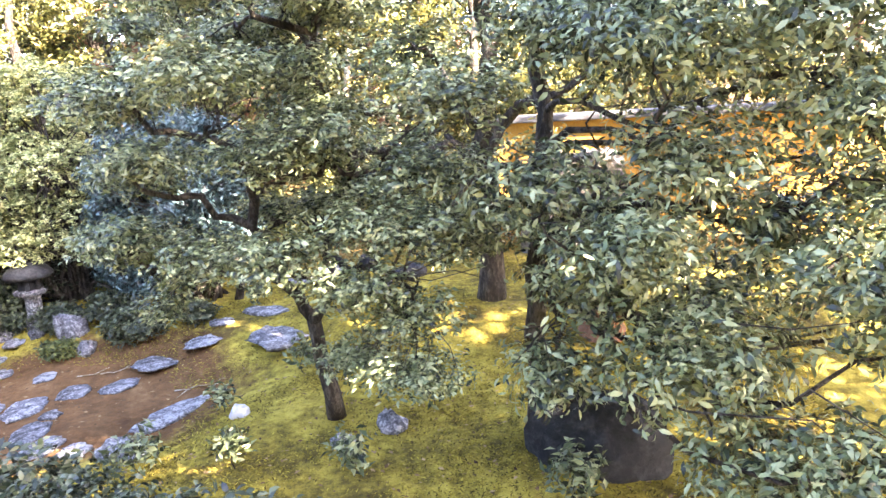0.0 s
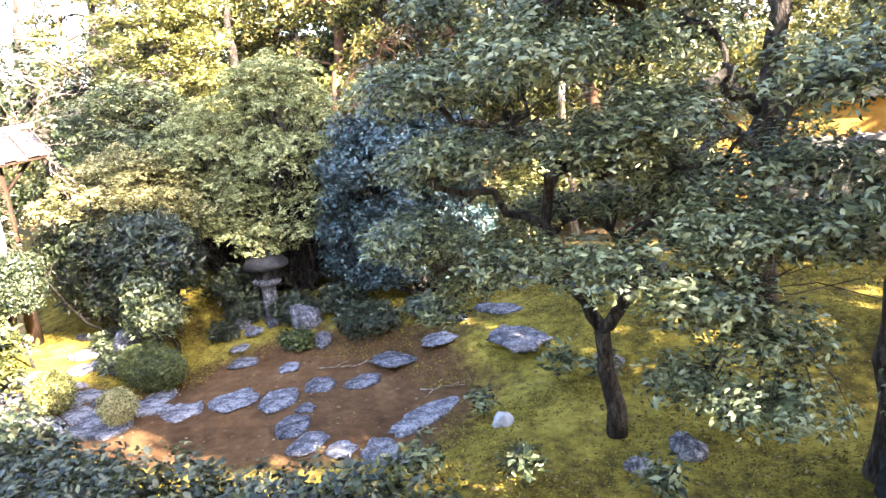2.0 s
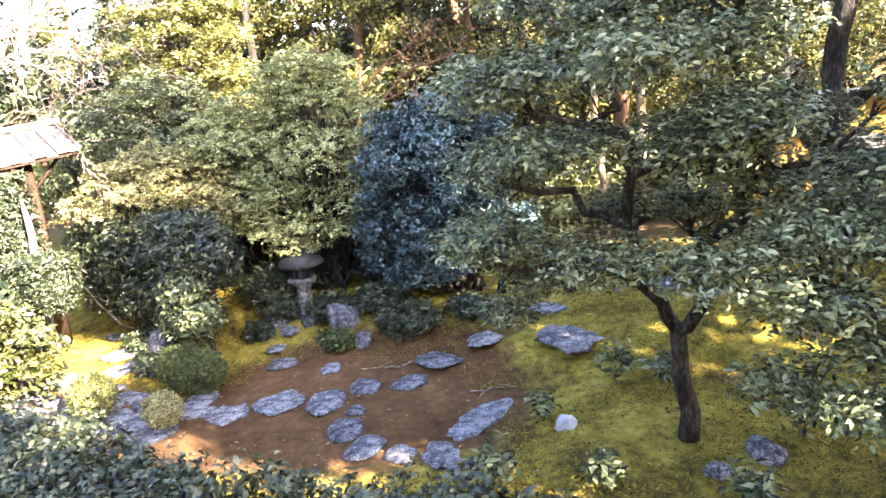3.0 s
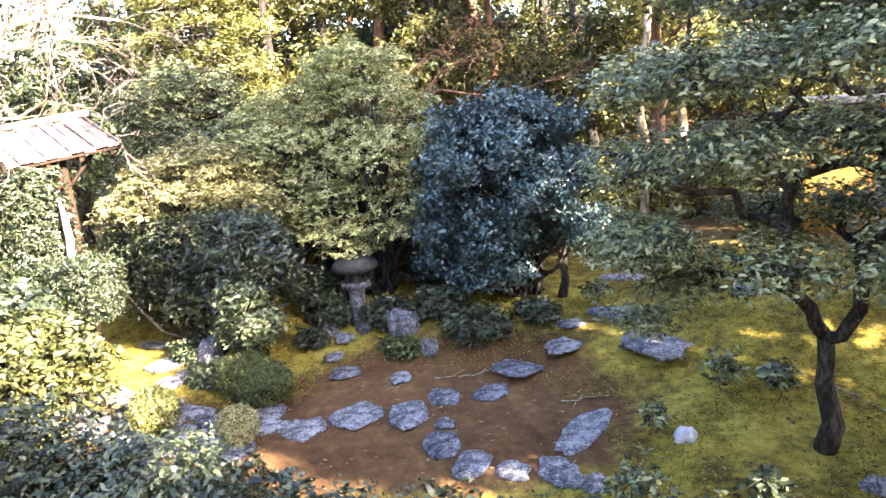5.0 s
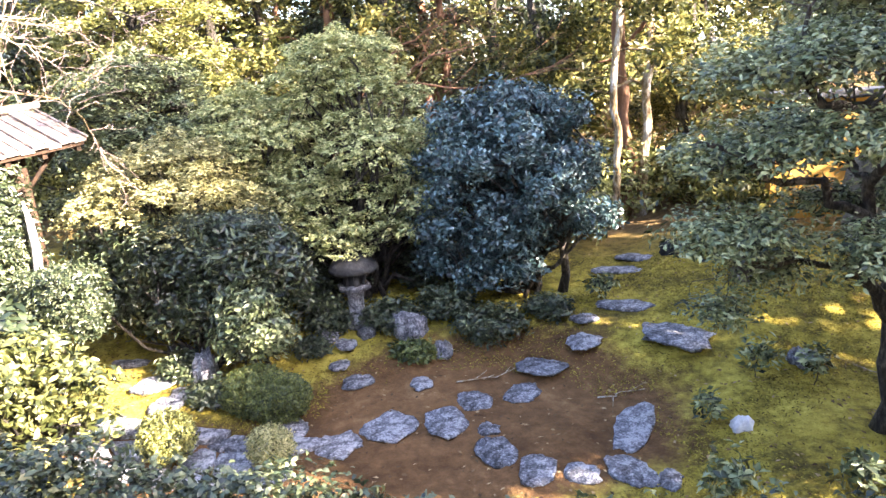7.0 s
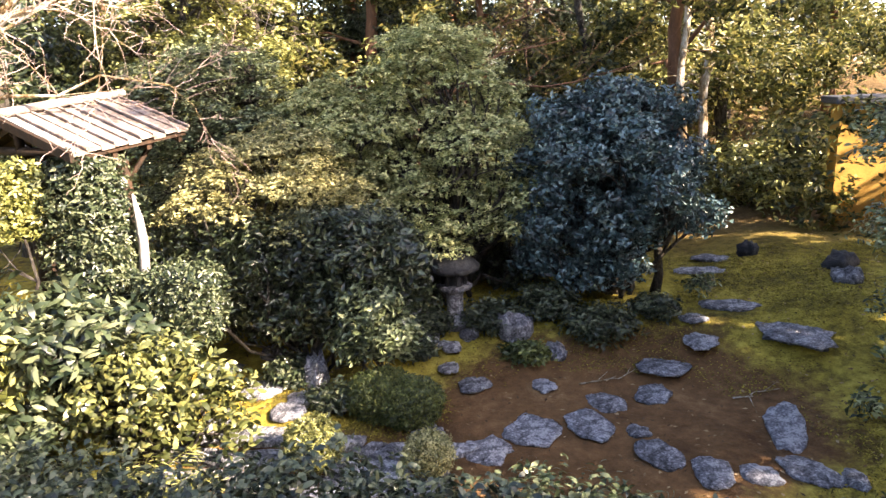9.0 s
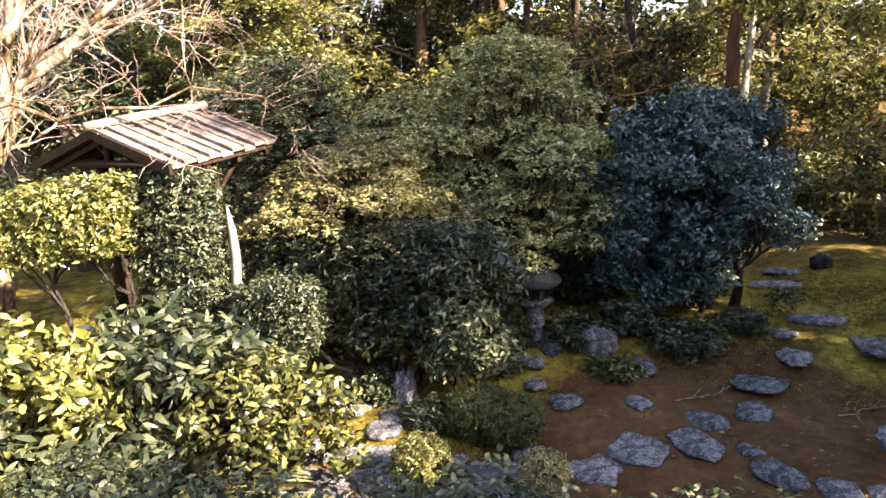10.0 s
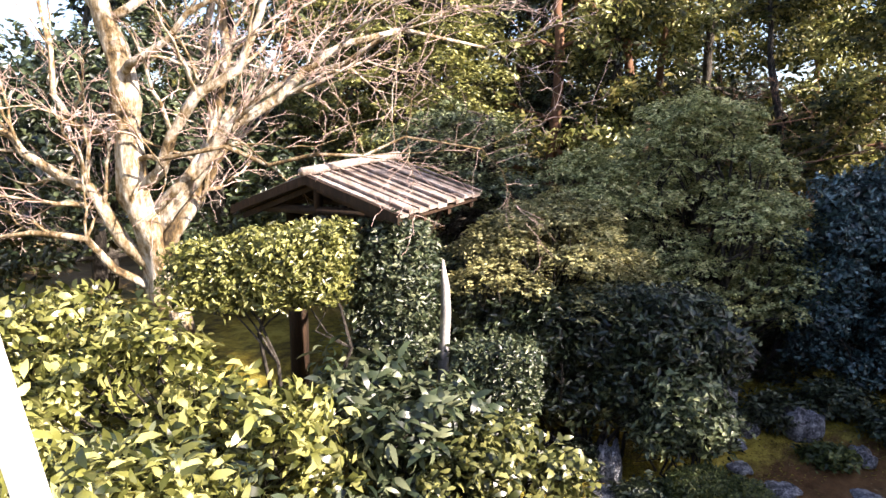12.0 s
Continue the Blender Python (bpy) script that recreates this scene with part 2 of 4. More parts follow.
def box(bm, x0, y0, z0, x1, y1, z1, bevel=0.0, m=None):
    r = bmesh.ops.create_cube(bm, size=1, matrix=(m or Matrix()) @ Matrix.Translation(((x0 + x1) / 2, (y0 + y1) / 2, (z0 + z1) / 2)) @ Matrix.Diagonal((x1 - x0, y1 - y0, z1 - z0, 1)))
    if bevel:
        es = list({e for v in r["verts"] for e in v.link_edges})
        bmesh.ops.bevel(bm, geom=es, offset=bevel, segments=2, affect="EDGES", profile=0.6)
    return bm


def tube(verts, faces, pts, radii, sides=7, lump=0.0):
    """Adds a tapered tube along pts."""
    pts = [Vector(p) for p in pts]
    base = len(verts)
    for i, (p, r) in enumerate(zip(pts, radii)):
        d = (pts[min(i + 1, len(pts) - 1)] - pts[max(i - 1, 0)]).normalized()
        a = d.cross(Vector((0.31, 0.87, 0.39))).normalized()
        b = d.cross(a)
        for k in range(sides):
            w = 2 * math.pi * k / sides
            rr = r * (1 + lump * noise.noise((p.x * 5 + math.cos(w), p.y * 5 + math.sin(w), p.z * 4)))
            verts.append(p + a * (rr * math.cos(w)) + b * (rr * math.sin(w)))
    for i in range(len(pts) - 1):
        for k in range(sides):
            q = base + i * sides
            faces.append((q + k, q + (k + 1) % sides, q + sides + (k + 1) % sides, q + sides + k))
    faces.append(tuple(base + (len(pts) - 1) * sides + k for k in range(sides)))
    faces.append(tuple(base + sides - 1 - k for k in range(sides)))


def bend(a, b, n, wob, rng, sag=0.0):
    """A crooked line from a to b."""
    a, b = Vector(a), Vector(b)
    L = (b - a).length
    out = []
    off = Vector((0, 0, 0))
    for i in range(n + 1):
        t = i / n
        if 0 < i < n:
            off += Vector(rng.normal(0, wob * L / n * 1.6, 3))
        env = math.sin(math.pi * t)
        out.append(a.lerp(b, t) + off * env + Vector((0, 0, sag * L * env)))
    return out


def leaf_cloud(clumps, count, size, rng, width=0.45, rosette=6, flat=0.35, droop=0.0, shell=0.45, fold=0.25, spread=1.0, ragged=0.18, shapely=False, top=0.0, boxy=0.0):
    """Vertices and faces of many folded leaves in rosettes, filling ellipsoids (x, y, z, rx, ry, rz) towards their skins.
    boxy: how far the ellipsoids square up to clipped blocks; flat: how far the leaves lie level; droop: how far they hang."""
    cl = np.array(clumps, float)
    area = (cl[:, 3] * cl[:, 4] + cl[:, 3] * cl[:, 5] + cl[:, 4] * cl[:, 5])
    nt = max(1, count // rosette)
    pick = rng.choice(len(cl), nt, p=area / area.sum())
    c = cl[pick]
    d = rng.normal(size=(nt, 3))
    d /= np.linalg.norm(d, axis=1)[:, None]
    d[:, 2] = np.where(rng.random(nt) < top, np.abs(d[:, 2]), d[:, 2])
    if boxy:
        d /= (np.abs(d) ** boxy).sum(1)[:, None] ** (1 / boxy)
    lump = 1 + ragged * (np.sin(d[:, 0] * 5 + pick * 1.7) * np.sin(d[:, 1] * 6 + pick) + np.sin(d[:, 2] * 7 + d[:, 0] * 4 + pick * 2.3)) * 0.6
    rad = (1 - shell * rng.random(nt) ** 1.6) * lump + rng.normal(0, 0.03, nt)
    pos = c[:, :3] + d * c[:, 3:] * rad[:, None]
    out = d / c[:, 3:]
    out /= np.linalg.norm(out, axis=1)[:, None]
    axis = out * 0.7 + rng.normal(0, 0.45, (nt, 3)) + np.array([0, 0, flat])
    axis /= np.linalg.norm(axis, axis=1)[:, None]
    # leaves round each twig
    N = nt * rosette
    P = np.repeat(pos, rosette, 0) + rng.normal(0, size * 0.35 * spread, (N, 3))
    A = np.repeat(axis, rosette, 0)
    t = rng.normal(size=(N, 3))
    t -= (t * A).sum(1)[:, None] * A
    t /= np.linalg.norm(t, axis=1)[:, None] + 1e-9
    t = t + A * rng.uniform(-0.1, 0.6, (N, 1)) + np.array([0, 0, -droop])
    t[:, 2] *= 1 - 0.5 * flat
    t /= np.linalg.norm(t, axis=1)[:, None]
    nrm = A + rng.normal(0, 0.35, (N, 3))
    side = np.cross(t, nrm)
    side /= np.linalg.norm(side, axis=1)[:, None] + 1e-9
    up = np.cross(side, t)
    L = size * rng.uniform(0.65, 1.25, (N, 1))
    W = L * width * rng.uniform(0.8, 1.2, (N, 1))
    if shapely:  # two margins, arched along their length
        v = np.empty((N, 6, 3))
        arch = up * L * rng.uniform(0.02, 0.16, (N, 1))
        for k, (f, w, a) in enumerate([(0, 0, 0), (0.32, 0.5, 0.7), (0.70, 0.40, 0.6), (1.0, 0, -0.9), (0.70, -0.40, 0.6), (0.32, -0.5, 0.7)]):
            v[:, k] = P + t * L * f + side * W * w + arch * a + up * W * fold * abs(w) * 1.4
        return v.reshape(-1, 3)
    v = np.empty((N, 4, 3))
    v[:, 0] = P
    v[:, 1] = P + t * L * 0.45 + side * W * 0.5 + up * W * fold
    v[:, 2] = P + t * L - up * L * 0.10
    v[:, 3] = P + t * L * 0.45 - side * W * 0.5 + up * W * fold
    return v.reshape(-1, 3)


LEAF_TRIS = {4: (0, 1, 2, 0, 2, 3), 6: (0, 1, 5, 1, 2, 4, 1, 4, 5, 2, 3, 4)}


def leaf_mesh(name, v, material, corners=4):
    n = len(v) // corners
    pat = np.array(LEAF_TRIS[corners])
    tri = (np.arange(n)[:, None] * corners + pat[None]).reshape(-1)
    faces = len(tri) // 3
    me = bpy.data.meshes.new(name)
    me.vertices.add(len(v))
    me.vertices.foreach_set("co", v.astype(np.float32).ravel())
    me.loops.add(len(tri))
    me.loops.foreach_set("vertex_index", tri.astype(np.int32))
    me.polygons.add(faces)
    me.polygons.foreach_set("loop_start", (np.arange(faces) * 3).astype(np.int32))
    me.polygons.foreach_set("loop_total", np.full(faces, 3, np.int32))
    me.update(calc_edges=True)
    me.materials.append(material)
    return me


def stem_parts(ob, base, clumps, rng, r0=0.02, sides=5, twigs=2, spread_feet=False):
    """A stem that rises from base into every clump, each a part of ob."""
    for c in clumps:
        vs, fs = [], []
        foot = (c[0], c[1], gz(c[0], c[1]) - 0.03) if spread_feet else base
        a = Vector(foot) + Vector((rng.normal(0, r0 * 2.5), rng.normal(0, r0 * 2.5), 0))
        pts = bend(a, c[:3], 6, 0.22, rng)
        tube(vs, fs, pts, [r0 * (1 - 0.7 * i / 6) for i in range(7)], sides)
        for _ in range(twigs):
            e = Vector(c[:3]) + Vector((rng.normal(0, c[3] * 0.4), rng.normal(0, c[4] * 0.4), rng.normal(0, c[5] * 0.4)))
            tube(vs, fs, bend(pts[4], e, 3, 0.2, rng), [r0 * 0.4, r0 * 0.3, r0 * 0.2, r0 * 0.1], 4)
        part("stem", mesh_of("stem", vs, fs, True), M["bark"], ob)


def shrub(name, label, category, base, clumps, leaves, size, mat, group="", r0=0.018, stems=True, **kw):
    x, y = base
    ob = empty_at(name, x, y, gz(x, y), label, category, group)
    rng = np.random.default_rng(int(abs(x * 131 + y * 977) * 10) + leaves)
    part("foliage", leaf_mesh("foliage", leaf_cloud(clumps, leaves, size, rng, **kw), LEAF[mat], 6 if kw.get("shapely") else 4), None, ob)
    if stems:
        stem_parts(ob, (x, y, gz(x, y) - 0.03), clumps, rng, r0, spread_feet=category == "hedge" and "open below" not in label)
    return ob


def tree(name, label, base, trunk, r0, r1, clumps, leaves, size, mat, bark="bark", fork=0.55, lump=0.25, limb=0.45, twigs=4, group="", squash=1.0, crook=0.26, boughs=(), **kw):
    """A tree: trunk along points, thick boughs (start radius, points), a limb to every clump with twigs, a crown of leaves."""
    x, y = base
    z = gz(x, y)
    clumps = [(*c[:5], c[5] * squash) for c in clumps]
    ob = empty_at(name, x, y, z, label, "tree", group)
    rng = np.random.default_rng(int(abs(x * 311 + y * 577) * 10) + leaves)
    pts = [Vector((x, y, z - 0.08))] + [Vector(p) for p in trunk]
    fine = []
    for a, b in zip(pts, pts[1:]):
        n = max(2, int((b - a).length / 0.22))
        fine += bend(a, b, n, 0.10, rng)[:-1]
    fine.append(pts[-1])
    n = len(fine)
    radii = [(r0 + (r1 - r0) * (i / (n - 1)) ** 0.8) * (1 + 0.35 * math.exp(-i * 0.9)) for i in range(n)]
    vs, fs = [], []
    tube(vs, fs, fine, radii, 10, lump)
    part("trunk", mesh_of("trunk", vs, fs, True), M[bark], ob)
    first = int(n * fork)
    for rb, line in boughs:
        line = [Vector(q) for q in line]
        bent = []
        for a, b in zip(line, line[1:]):
            bent += bend(a, b, max(2, int((b - a).length / 0.12)), 0.2, rng)[:-1]
        bent.append(line[-1])
        br = [rb * (1 - 0.6 * i / len(bent)) for i in range(len(bent))]
        vs, fs = [], []
        tube(vs, fs, bent, br, 8, lump)
        part("bough", mesh_of("bough", vs, fs, True), M[bark], ob)
        fine, radii = fine + bent, radii + [q / limb * 0.7 for q in br]
    for c in clumps:
        vs, fs = [], []
        cc = Vector(c[:3])
        cand = range(first, len(fine))
        k = min(cand, key=lambda i: (fine[i] - cc).length + 0.5 * max(0, fine[i].z - cc.z))
        r = max(0.012, radii[k] * limb)
        lp = bend(fine[k], cc, 7, crook, rng, 0.06)
        tube(vs, fs, lp, [r * (1 - 0.75 * i / 7) for i in range(8)], 6, lump)
        limb_ob = part("limb", mesh_of("limb", vs, fs, True), M[bark], ob)
        vs, fs = [], []
        for _ in range(twigs):
            j = int(rng.integers(2, 7))
            e = cc + Vector((rng.normal(0, c[3] * 0.5), rng.normal(0, c[4] * 0.5), rng.normal(0, c[5] * 0.5)))
            tube(vs, fs, bend(lp[j], e, 4, 0.3, rng), [r * 0.4, r * 0.33, r * 0.25, r * 0.17, r * 0.08], 4)
        tagged(part("twig_spray", mesh_of("twig_spray", vs, fs, True), M[bark], limb_ob), kind="stuff")
    if leaves:
        part("crown", leaf_mesh("crown", leaf_cloud(clumps, leaves, size, rng, **kw), LEAF[mat], 6 if kw.get("shapely") else 4), None, ob)
    return ob


def stone_mesh(w, d, h, seed, rings=5, seg=22, rough=0.16, sharp=0.75):
    """A weathered stone, flat on top; its foot goes a little under the ground."""
    vs, fs = [], []
    prof = [(0.86, -0.35), (1.0, 0.1), (0.99, 0.55), (sharp + 0.16, 0.9), (sharp * 0.75, 1.0), (sharp * 0.35, 1.02)][: rings + 1]
    for r, z in prof:
        for k in range(seg):
            a = 2 * math.pi * k / seg
            q = 1 + rough * 1.6 * noise.noise((math.cos(a) * 1.3 + seed * 7.1, math.sin(a) * 1.3, seed)) + rough * 0.8 * noise.noise((math.cos(a) * 4 + seed, math.sin(a) * 4, z * 2 + seed)) + rough * 0.5 * noise.noise((math.cos(a) * 9 + seed, math.sin(a) * 9, z * 3 + seed))
            zz = h * z + h * (0.45 * noise.noise((math.cos(a) * r * 2 + seed * 3, math.sin(a) * r * 2, 4.4)) + 0.3 * noise.noise((math.cos(a) * r * 6 + seed, math.sin(a) * r * 6, 1.4))) * (z > 0.5)
            vs.append((w / 2 * r * q * math.cos(a), d / 2 * r * q * math.sin(a), zz))
    vs.append((0, 0, h * 1.02))
    m = len(prof)
    for i in range(m - 1):
        for k in range(seg):
            fs.append((i * seg + k, i * seg + (k + 1) % seg, (i + 1) * seg + (k + 1) % seg, (i + 1) * seg + k))
    for k in range(seg):
        fs.append(((m - 1) * seg + k, (m - 1) * seg + (k + 1) % seg, len(vs) - 1))
    return mesh_of("stone", vs, fs, True)


def stone(name, label, category, x, y, w, d, h, turn, seed, mat="stone", group="", **kw):
    me = stone_mesh(w, d, h, seed, **kw)
    me.materials.append(M[mat])
    ob = new(name, me)
    ob.matrix_world = pose(x, y, gz(x, y), 0, 0, turn)
    return tagged(ob, label, category, group)


# ---------------------------------------------------------------- ground and enclosure
def build_ground():
    xs = np.concatenate([np.linspace(-400, -14, 14), np.linspace(-13, 5, 181), np.linspace(6, 400, 14)])
    ys = np.concatenate([np.linspace(-400, 0, 12), np.linspace(0.5, 13, 126), np.linspace(14, 26, 13), np.linspace(30, 400, 12)])
    X, Y = np.meshgrid(xs, ys)
    Z = ground_z(X, Y)
    nx = len(xs)
    vs = np.stack([X, Y, Z], -1).reshape(-1, 3)
    fs = [(j * nx + i, j * nx + i + 1, (j + 1) * nx + i + 1, (j + 1) * nx + i) for j in range(len(ys) - 1) for i in range(nx - 1)]
    ob = part("ground", mesh_of("ground", vs, fs, True), M["ground"])
    tagged(ob, "yellow-green moss lawn with a hollow of bare brown earth", "ground", kind="structure")


build_ground()


def build_hall():
    """The temple hall behind the walk and the open boarded veranda along it."""
    bm = bmesh.new()
    box(bm, -9.2, -7.0, 0, 4.0, -2.0, 4.0)
    ob = part("wall_hall", bm, M["plaster"])
    tagged(ob, "plain plastered wall of the temple hall", "wall", kind="structure")
    vs = [(-9.6, -1.6, 3.9), (4.5, -1.6, 3.9), (4.5, -4.5, 5.6), (-9.6, -4.5, 5.6), (4.5, -7.4, 3.9), (-9.6, -7.4, 3.9),
          (-9.6, -1.6, 3.7), (4.5, -1.6, 3.7), (4.5, -7.4, 3.7), (-9.6, -7.4, 3.7)]
    ob = part("roof_hall", mesh_of("roof_hall", vs, [(0, 1, 2, 3), (3, 2, 4, 5), (6, 7, 1, 0), (5, 4, 8, 9), (7, 8, 4, 2, 1), (9, 6, 0, 3, 5), (9, 8, 7, 6)]), M["rooftile"])
    tagged(ob, "grey tiled roof of the temple hall", "roof", kind="structure")
    deck = empty_at("veranda_floor", -3.5, 0.5, 0.9, "weathered brown boards of the open veranda", "floor", kind="structure")
    bm0 = bmesh.new()
    box(bm0, -0.0975, -1.6, -0.025, 0.095, 1.6, 0.025, 0.004)
    plank = bpy.data.meshes.new("board")
    bm0.to_mesh(plank)
    bm0.free()
    plank.materials.append(M["deck"])
    for i in range(64):
        o = new("board", plank)
        o.parent = deck
        o.location = (6.0 - i * 0.196 + 0.9, -0.55, 0.10)
    bm = bmesh.new()
    box(bm, -8.9, -1.55, 0.90, 3.3, 1.45, 0.97)
    part("joist_frame", bm, M["wood_brown"], deck)
    for i in range(8):
        bm = bmesh.new()
        box(bm, 2.2 - i * 1.55, 1.18, gz(2.2 - i * 1.55, 1.2), 2.32 - i * 1.55, 1.30, 0.90, 0.006)
        part("post", bm, M["wood_brown"], deck)


build_hall()


# ---------------------------------------------------------------- stones
STEPS = [  # x, y, width, depth, turn
    (-4.50, 5.42, 0.37, 0.36, 10), (-4.93, 5.33, 0.42, 0.38, -8), (-5.22, 5.02, 0.34, 0.30, 5), (-5.68, 5.14, 0.27, 0.36, 0),
    (-4.34, 5.83, 0.33, 0.30, 20), (-3.96, 6.00, 0.31, 0.30, -12), (-4.15, 5.36, 0.19, 0.14, 0), (-4.05, 5.05, 0.34, 0.32, 25),
    (-3.74, 4.84, 0.27, 0.28, 0), (-3.44, 4.84, 0.24, 0.21, 10), (-3.13, 4.90, 0.28, 0.33, 40), (-2.89, 4.82, 0.16, 0.18, 0),
    (-3.80, 6.40, 0.46, 0.42, -35), (-3.47, 6.68, 0.36, 0.34, 0), (-3.46, 7.0, 0.30, 0.22, 0), (-4.85, 6.03, 0.22, 0.20, 0),
    (-5.44, 6.05, 0.29, 0.26, 0), (-5.68, 6.30, 0.21, 0.24, 0), (-5.72, 6.58, 0.25, 0.28, 30),
]
for i, (x, y, w, d, a) in enumerate(STEPS):
    stone("stepping_stone", "rough grey stepping stone set in brown earth", "stepping stone", x, y, w * 0.92, d * 1.28, 0.024, a, 3.3 + i * 1.37, rough=0.24, sharp=0.66, group="stepping stones")
stone("stepping_stone", "long grey double stepping stone at the moss edge", "stepping stone", -3.10, 5.52, 0.27, 0.80, 0.04, -14, 51.2, group="stepping stones", rough=0.22)
PATHSTONES = [
    (-7.15, 5.55, 0.34, 0.36, 20), (-6.76, 5.42, 0.22, 0.26, -10), (-6.78, 5.2, 0.26, 0.34, 8),
    (-7.7, 6.0, 0.36, 0.2, 5), (-8.6, 6.6, 0.6, 0.4, 0), (-3.1, 7.25, 0.55, 0.26, -8), (-3.1, 8.4, 0.60, 0.3, 0), (-2.9, 8.85, 0.45, 0.3, 0),
]
for i, (x, y, w, d, a) in enumerate(PATHSTONES):
    stone("paving_stone", "flat grey stone of the garden path", "paving stone", x, y, w, d, 0.03, a, 91 + i * 2.11, group="path stones", rough=0.2)
def flagstone(corners, z, h, seed):
    """A flat stone with an uneven many-sided outline, bevelled rim and slightly dished top."""
    rng = np.random.default_rng(seed)
    c = np.mean(corners, 0)
    ring = []
    for a, b in zip(corners, corners[1:] + corners[:1]):
        for f in (0.06, 0.38, 0.68):
            ring.append(np.array(a) * (1 - f) + np.array(b) * f + rng.normal(0, 0.008, 2))
    vs, fs, m = [], [], len(ring)
    for k, dz in ((0.96, -0.03), (0.98, h * 0.6), (0.90, h), (0.5, h)):
        for p in ring:
            q = (p - c) * k
            vs.append((q[0], q[1], dz + rng.normal(0, 0.003)))
    vs.append((0, 0, h))
    for i in range(3):
        fs += [(i * m + k, i * m + (k + 1) % m, (i + 1) * m + (k + 1) % m, (i + 1) * m + k) for k in range(m)]
    fs += [(3 * m + k, 3 * m + (k + 1) % m, 4 * m) for k in range(m)]
    me = mesh_of("flagstone", vs, fs, True)
    me.materials.append(M["stone"])
    ob = new("flagstone", me)
    ob.matrix_world = Matrix.Translation((c[0], c[1], z))
    return tagged(ob, "irregular grey flagstone fitted into the garden path", "flagstone", "flagstones of the path")


def flag_path(x0, x1, y0, y1, nx, ny, seed):
    rng = np.random.default_rng(seed)
    P = np.array([[(x0 + (x1 - x0) * (i + 0.28 * rng.normal()) / nx + 0.10 * (j % 2), y0 + (y1 - y0) * (j + 0.14 * rng.normal()) / ny) for i in range(nx + 1)] for j in range(ny + 1)])
    for j in range(ny):
        for i in range(nx):
            c = [P[j, i], P[j, i + 1], P[j + 1, i + 1], P[j + 1, i]]
            mid = np.mean(c, 0)
            flagstone([mid + (q - mid) * 0.95 for q in c], gz(*mid), 0.022 + 0.012 * rng.random(), seed * 100 + j * nx + i)


flag_path(-7.75, -5.45, 4.32, 5.06, 8, 3, 8)
def stump(x, y, r, h, seed):
    """A broken stump: flared foot, splintered rim."""
    rng = np.random.default_rng(seed)
    vs, fs, m = [], [], 18
    jag = rng.uniform(0.7, 1.2, m)
    for k, f in ((1.35, -0.05), (1.05, 0.25), (0.95, 0.6), (0.9, 1.0), (0.62, 0.8), (0.3, 0.55)):
        for i in range(m):
            a = 6.2832 * i / m
            q = r * k * (1 + 0.12 * math.sin(a * 5 + seed))
            vs.append((q * math.cos(a), q * math.sin(a), h * f * (jag[i] if f > 0.5 else 1)))
    for j in range(5):
        fs += [(j * m + i, j * m + (i + 1) % m, (j + 1) * m + (i + 1) % m, (j + 1) * m + i) for i in range(m)]
    fs.append(tuple(5 * m + i for i in range(m)))
    me = mesh_of("tree_stump", vs, fs, True)
    me.materials.append(M["bark_red"])
    ob = new("tree_stump", me)
    ob.matrix_world = Matrix.Translation((x, y, gz(x, y)))
    tagged(ob, "broken reddish-brown tree stump on the moss", "tree stump")


stump(0.42, 6.75, 0.16, 0.36, 5)
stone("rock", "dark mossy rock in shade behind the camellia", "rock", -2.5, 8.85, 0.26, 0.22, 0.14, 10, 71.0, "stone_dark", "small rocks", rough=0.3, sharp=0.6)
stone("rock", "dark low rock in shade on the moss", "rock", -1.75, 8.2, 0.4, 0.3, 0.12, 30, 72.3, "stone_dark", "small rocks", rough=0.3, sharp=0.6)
stone("slab_stone", "large flat blue-grey slab lying on moss", "stone", -2.60, 6.72, 0.62, 0.80, 0.04, -18, 5.5, rough=0.32)
stone("white_stone", "small pale angular stone on the moss", "stone", -2.36, 5.40, 0.16, 0.12, 0.08, 10, 8.8, "stone_white", rough=0.3, sharp=0.45)
stone("boulder", "weathered grey boulder beside the stone lantern", "boulder", -5.12, 6.75, 0.34, 0.28, 0.20, 15, 12.1, rough=0.2, sharp=0.8)
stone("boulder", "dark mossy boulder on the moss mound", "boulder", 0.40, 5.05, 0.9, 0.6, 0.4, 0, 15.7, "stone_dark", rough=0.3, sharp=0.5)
stone("boulder", "narrow upright grey stone beside a clipped azalea", "boulder", -6.72, 5.72, 0.18, 0.26, 0.24, 20, 18.2, rough=0.25, sharp=0.5)
for x, y, w, h, s in [(-5.9, 6.62, 0.24, 0.14, 1.2), (-5.55, 6.72, 0.26, 0.12, 2.2), (-4.75, 6.5, 0.30, 0.14, 3.1), (-4.45, 6.85, 0.2, 0.12, 4.4), (-6.1, 6.5, 0.2, 0.12, 6.0),
                      (-1.05, 5.25, 0.34, 0.13, 7.7), (-1.3, 4.95, 0.2, 0.08, 9.4), (-1.75, 6.3, 0.35, 0.12, 10.9), (-1.9, 7.6, 0.4, 0.16, 11.8), (-7.3, 6.2, 0.3, 0.14, 13.3)]:
    stone("rock", "small grey rock half sunk in moss", "rock", x, y, w * 0.8, w * 0.6, h * 0.7, s * 40, s + 60, group="small rocks", rough=0.3, sharp=0.55)


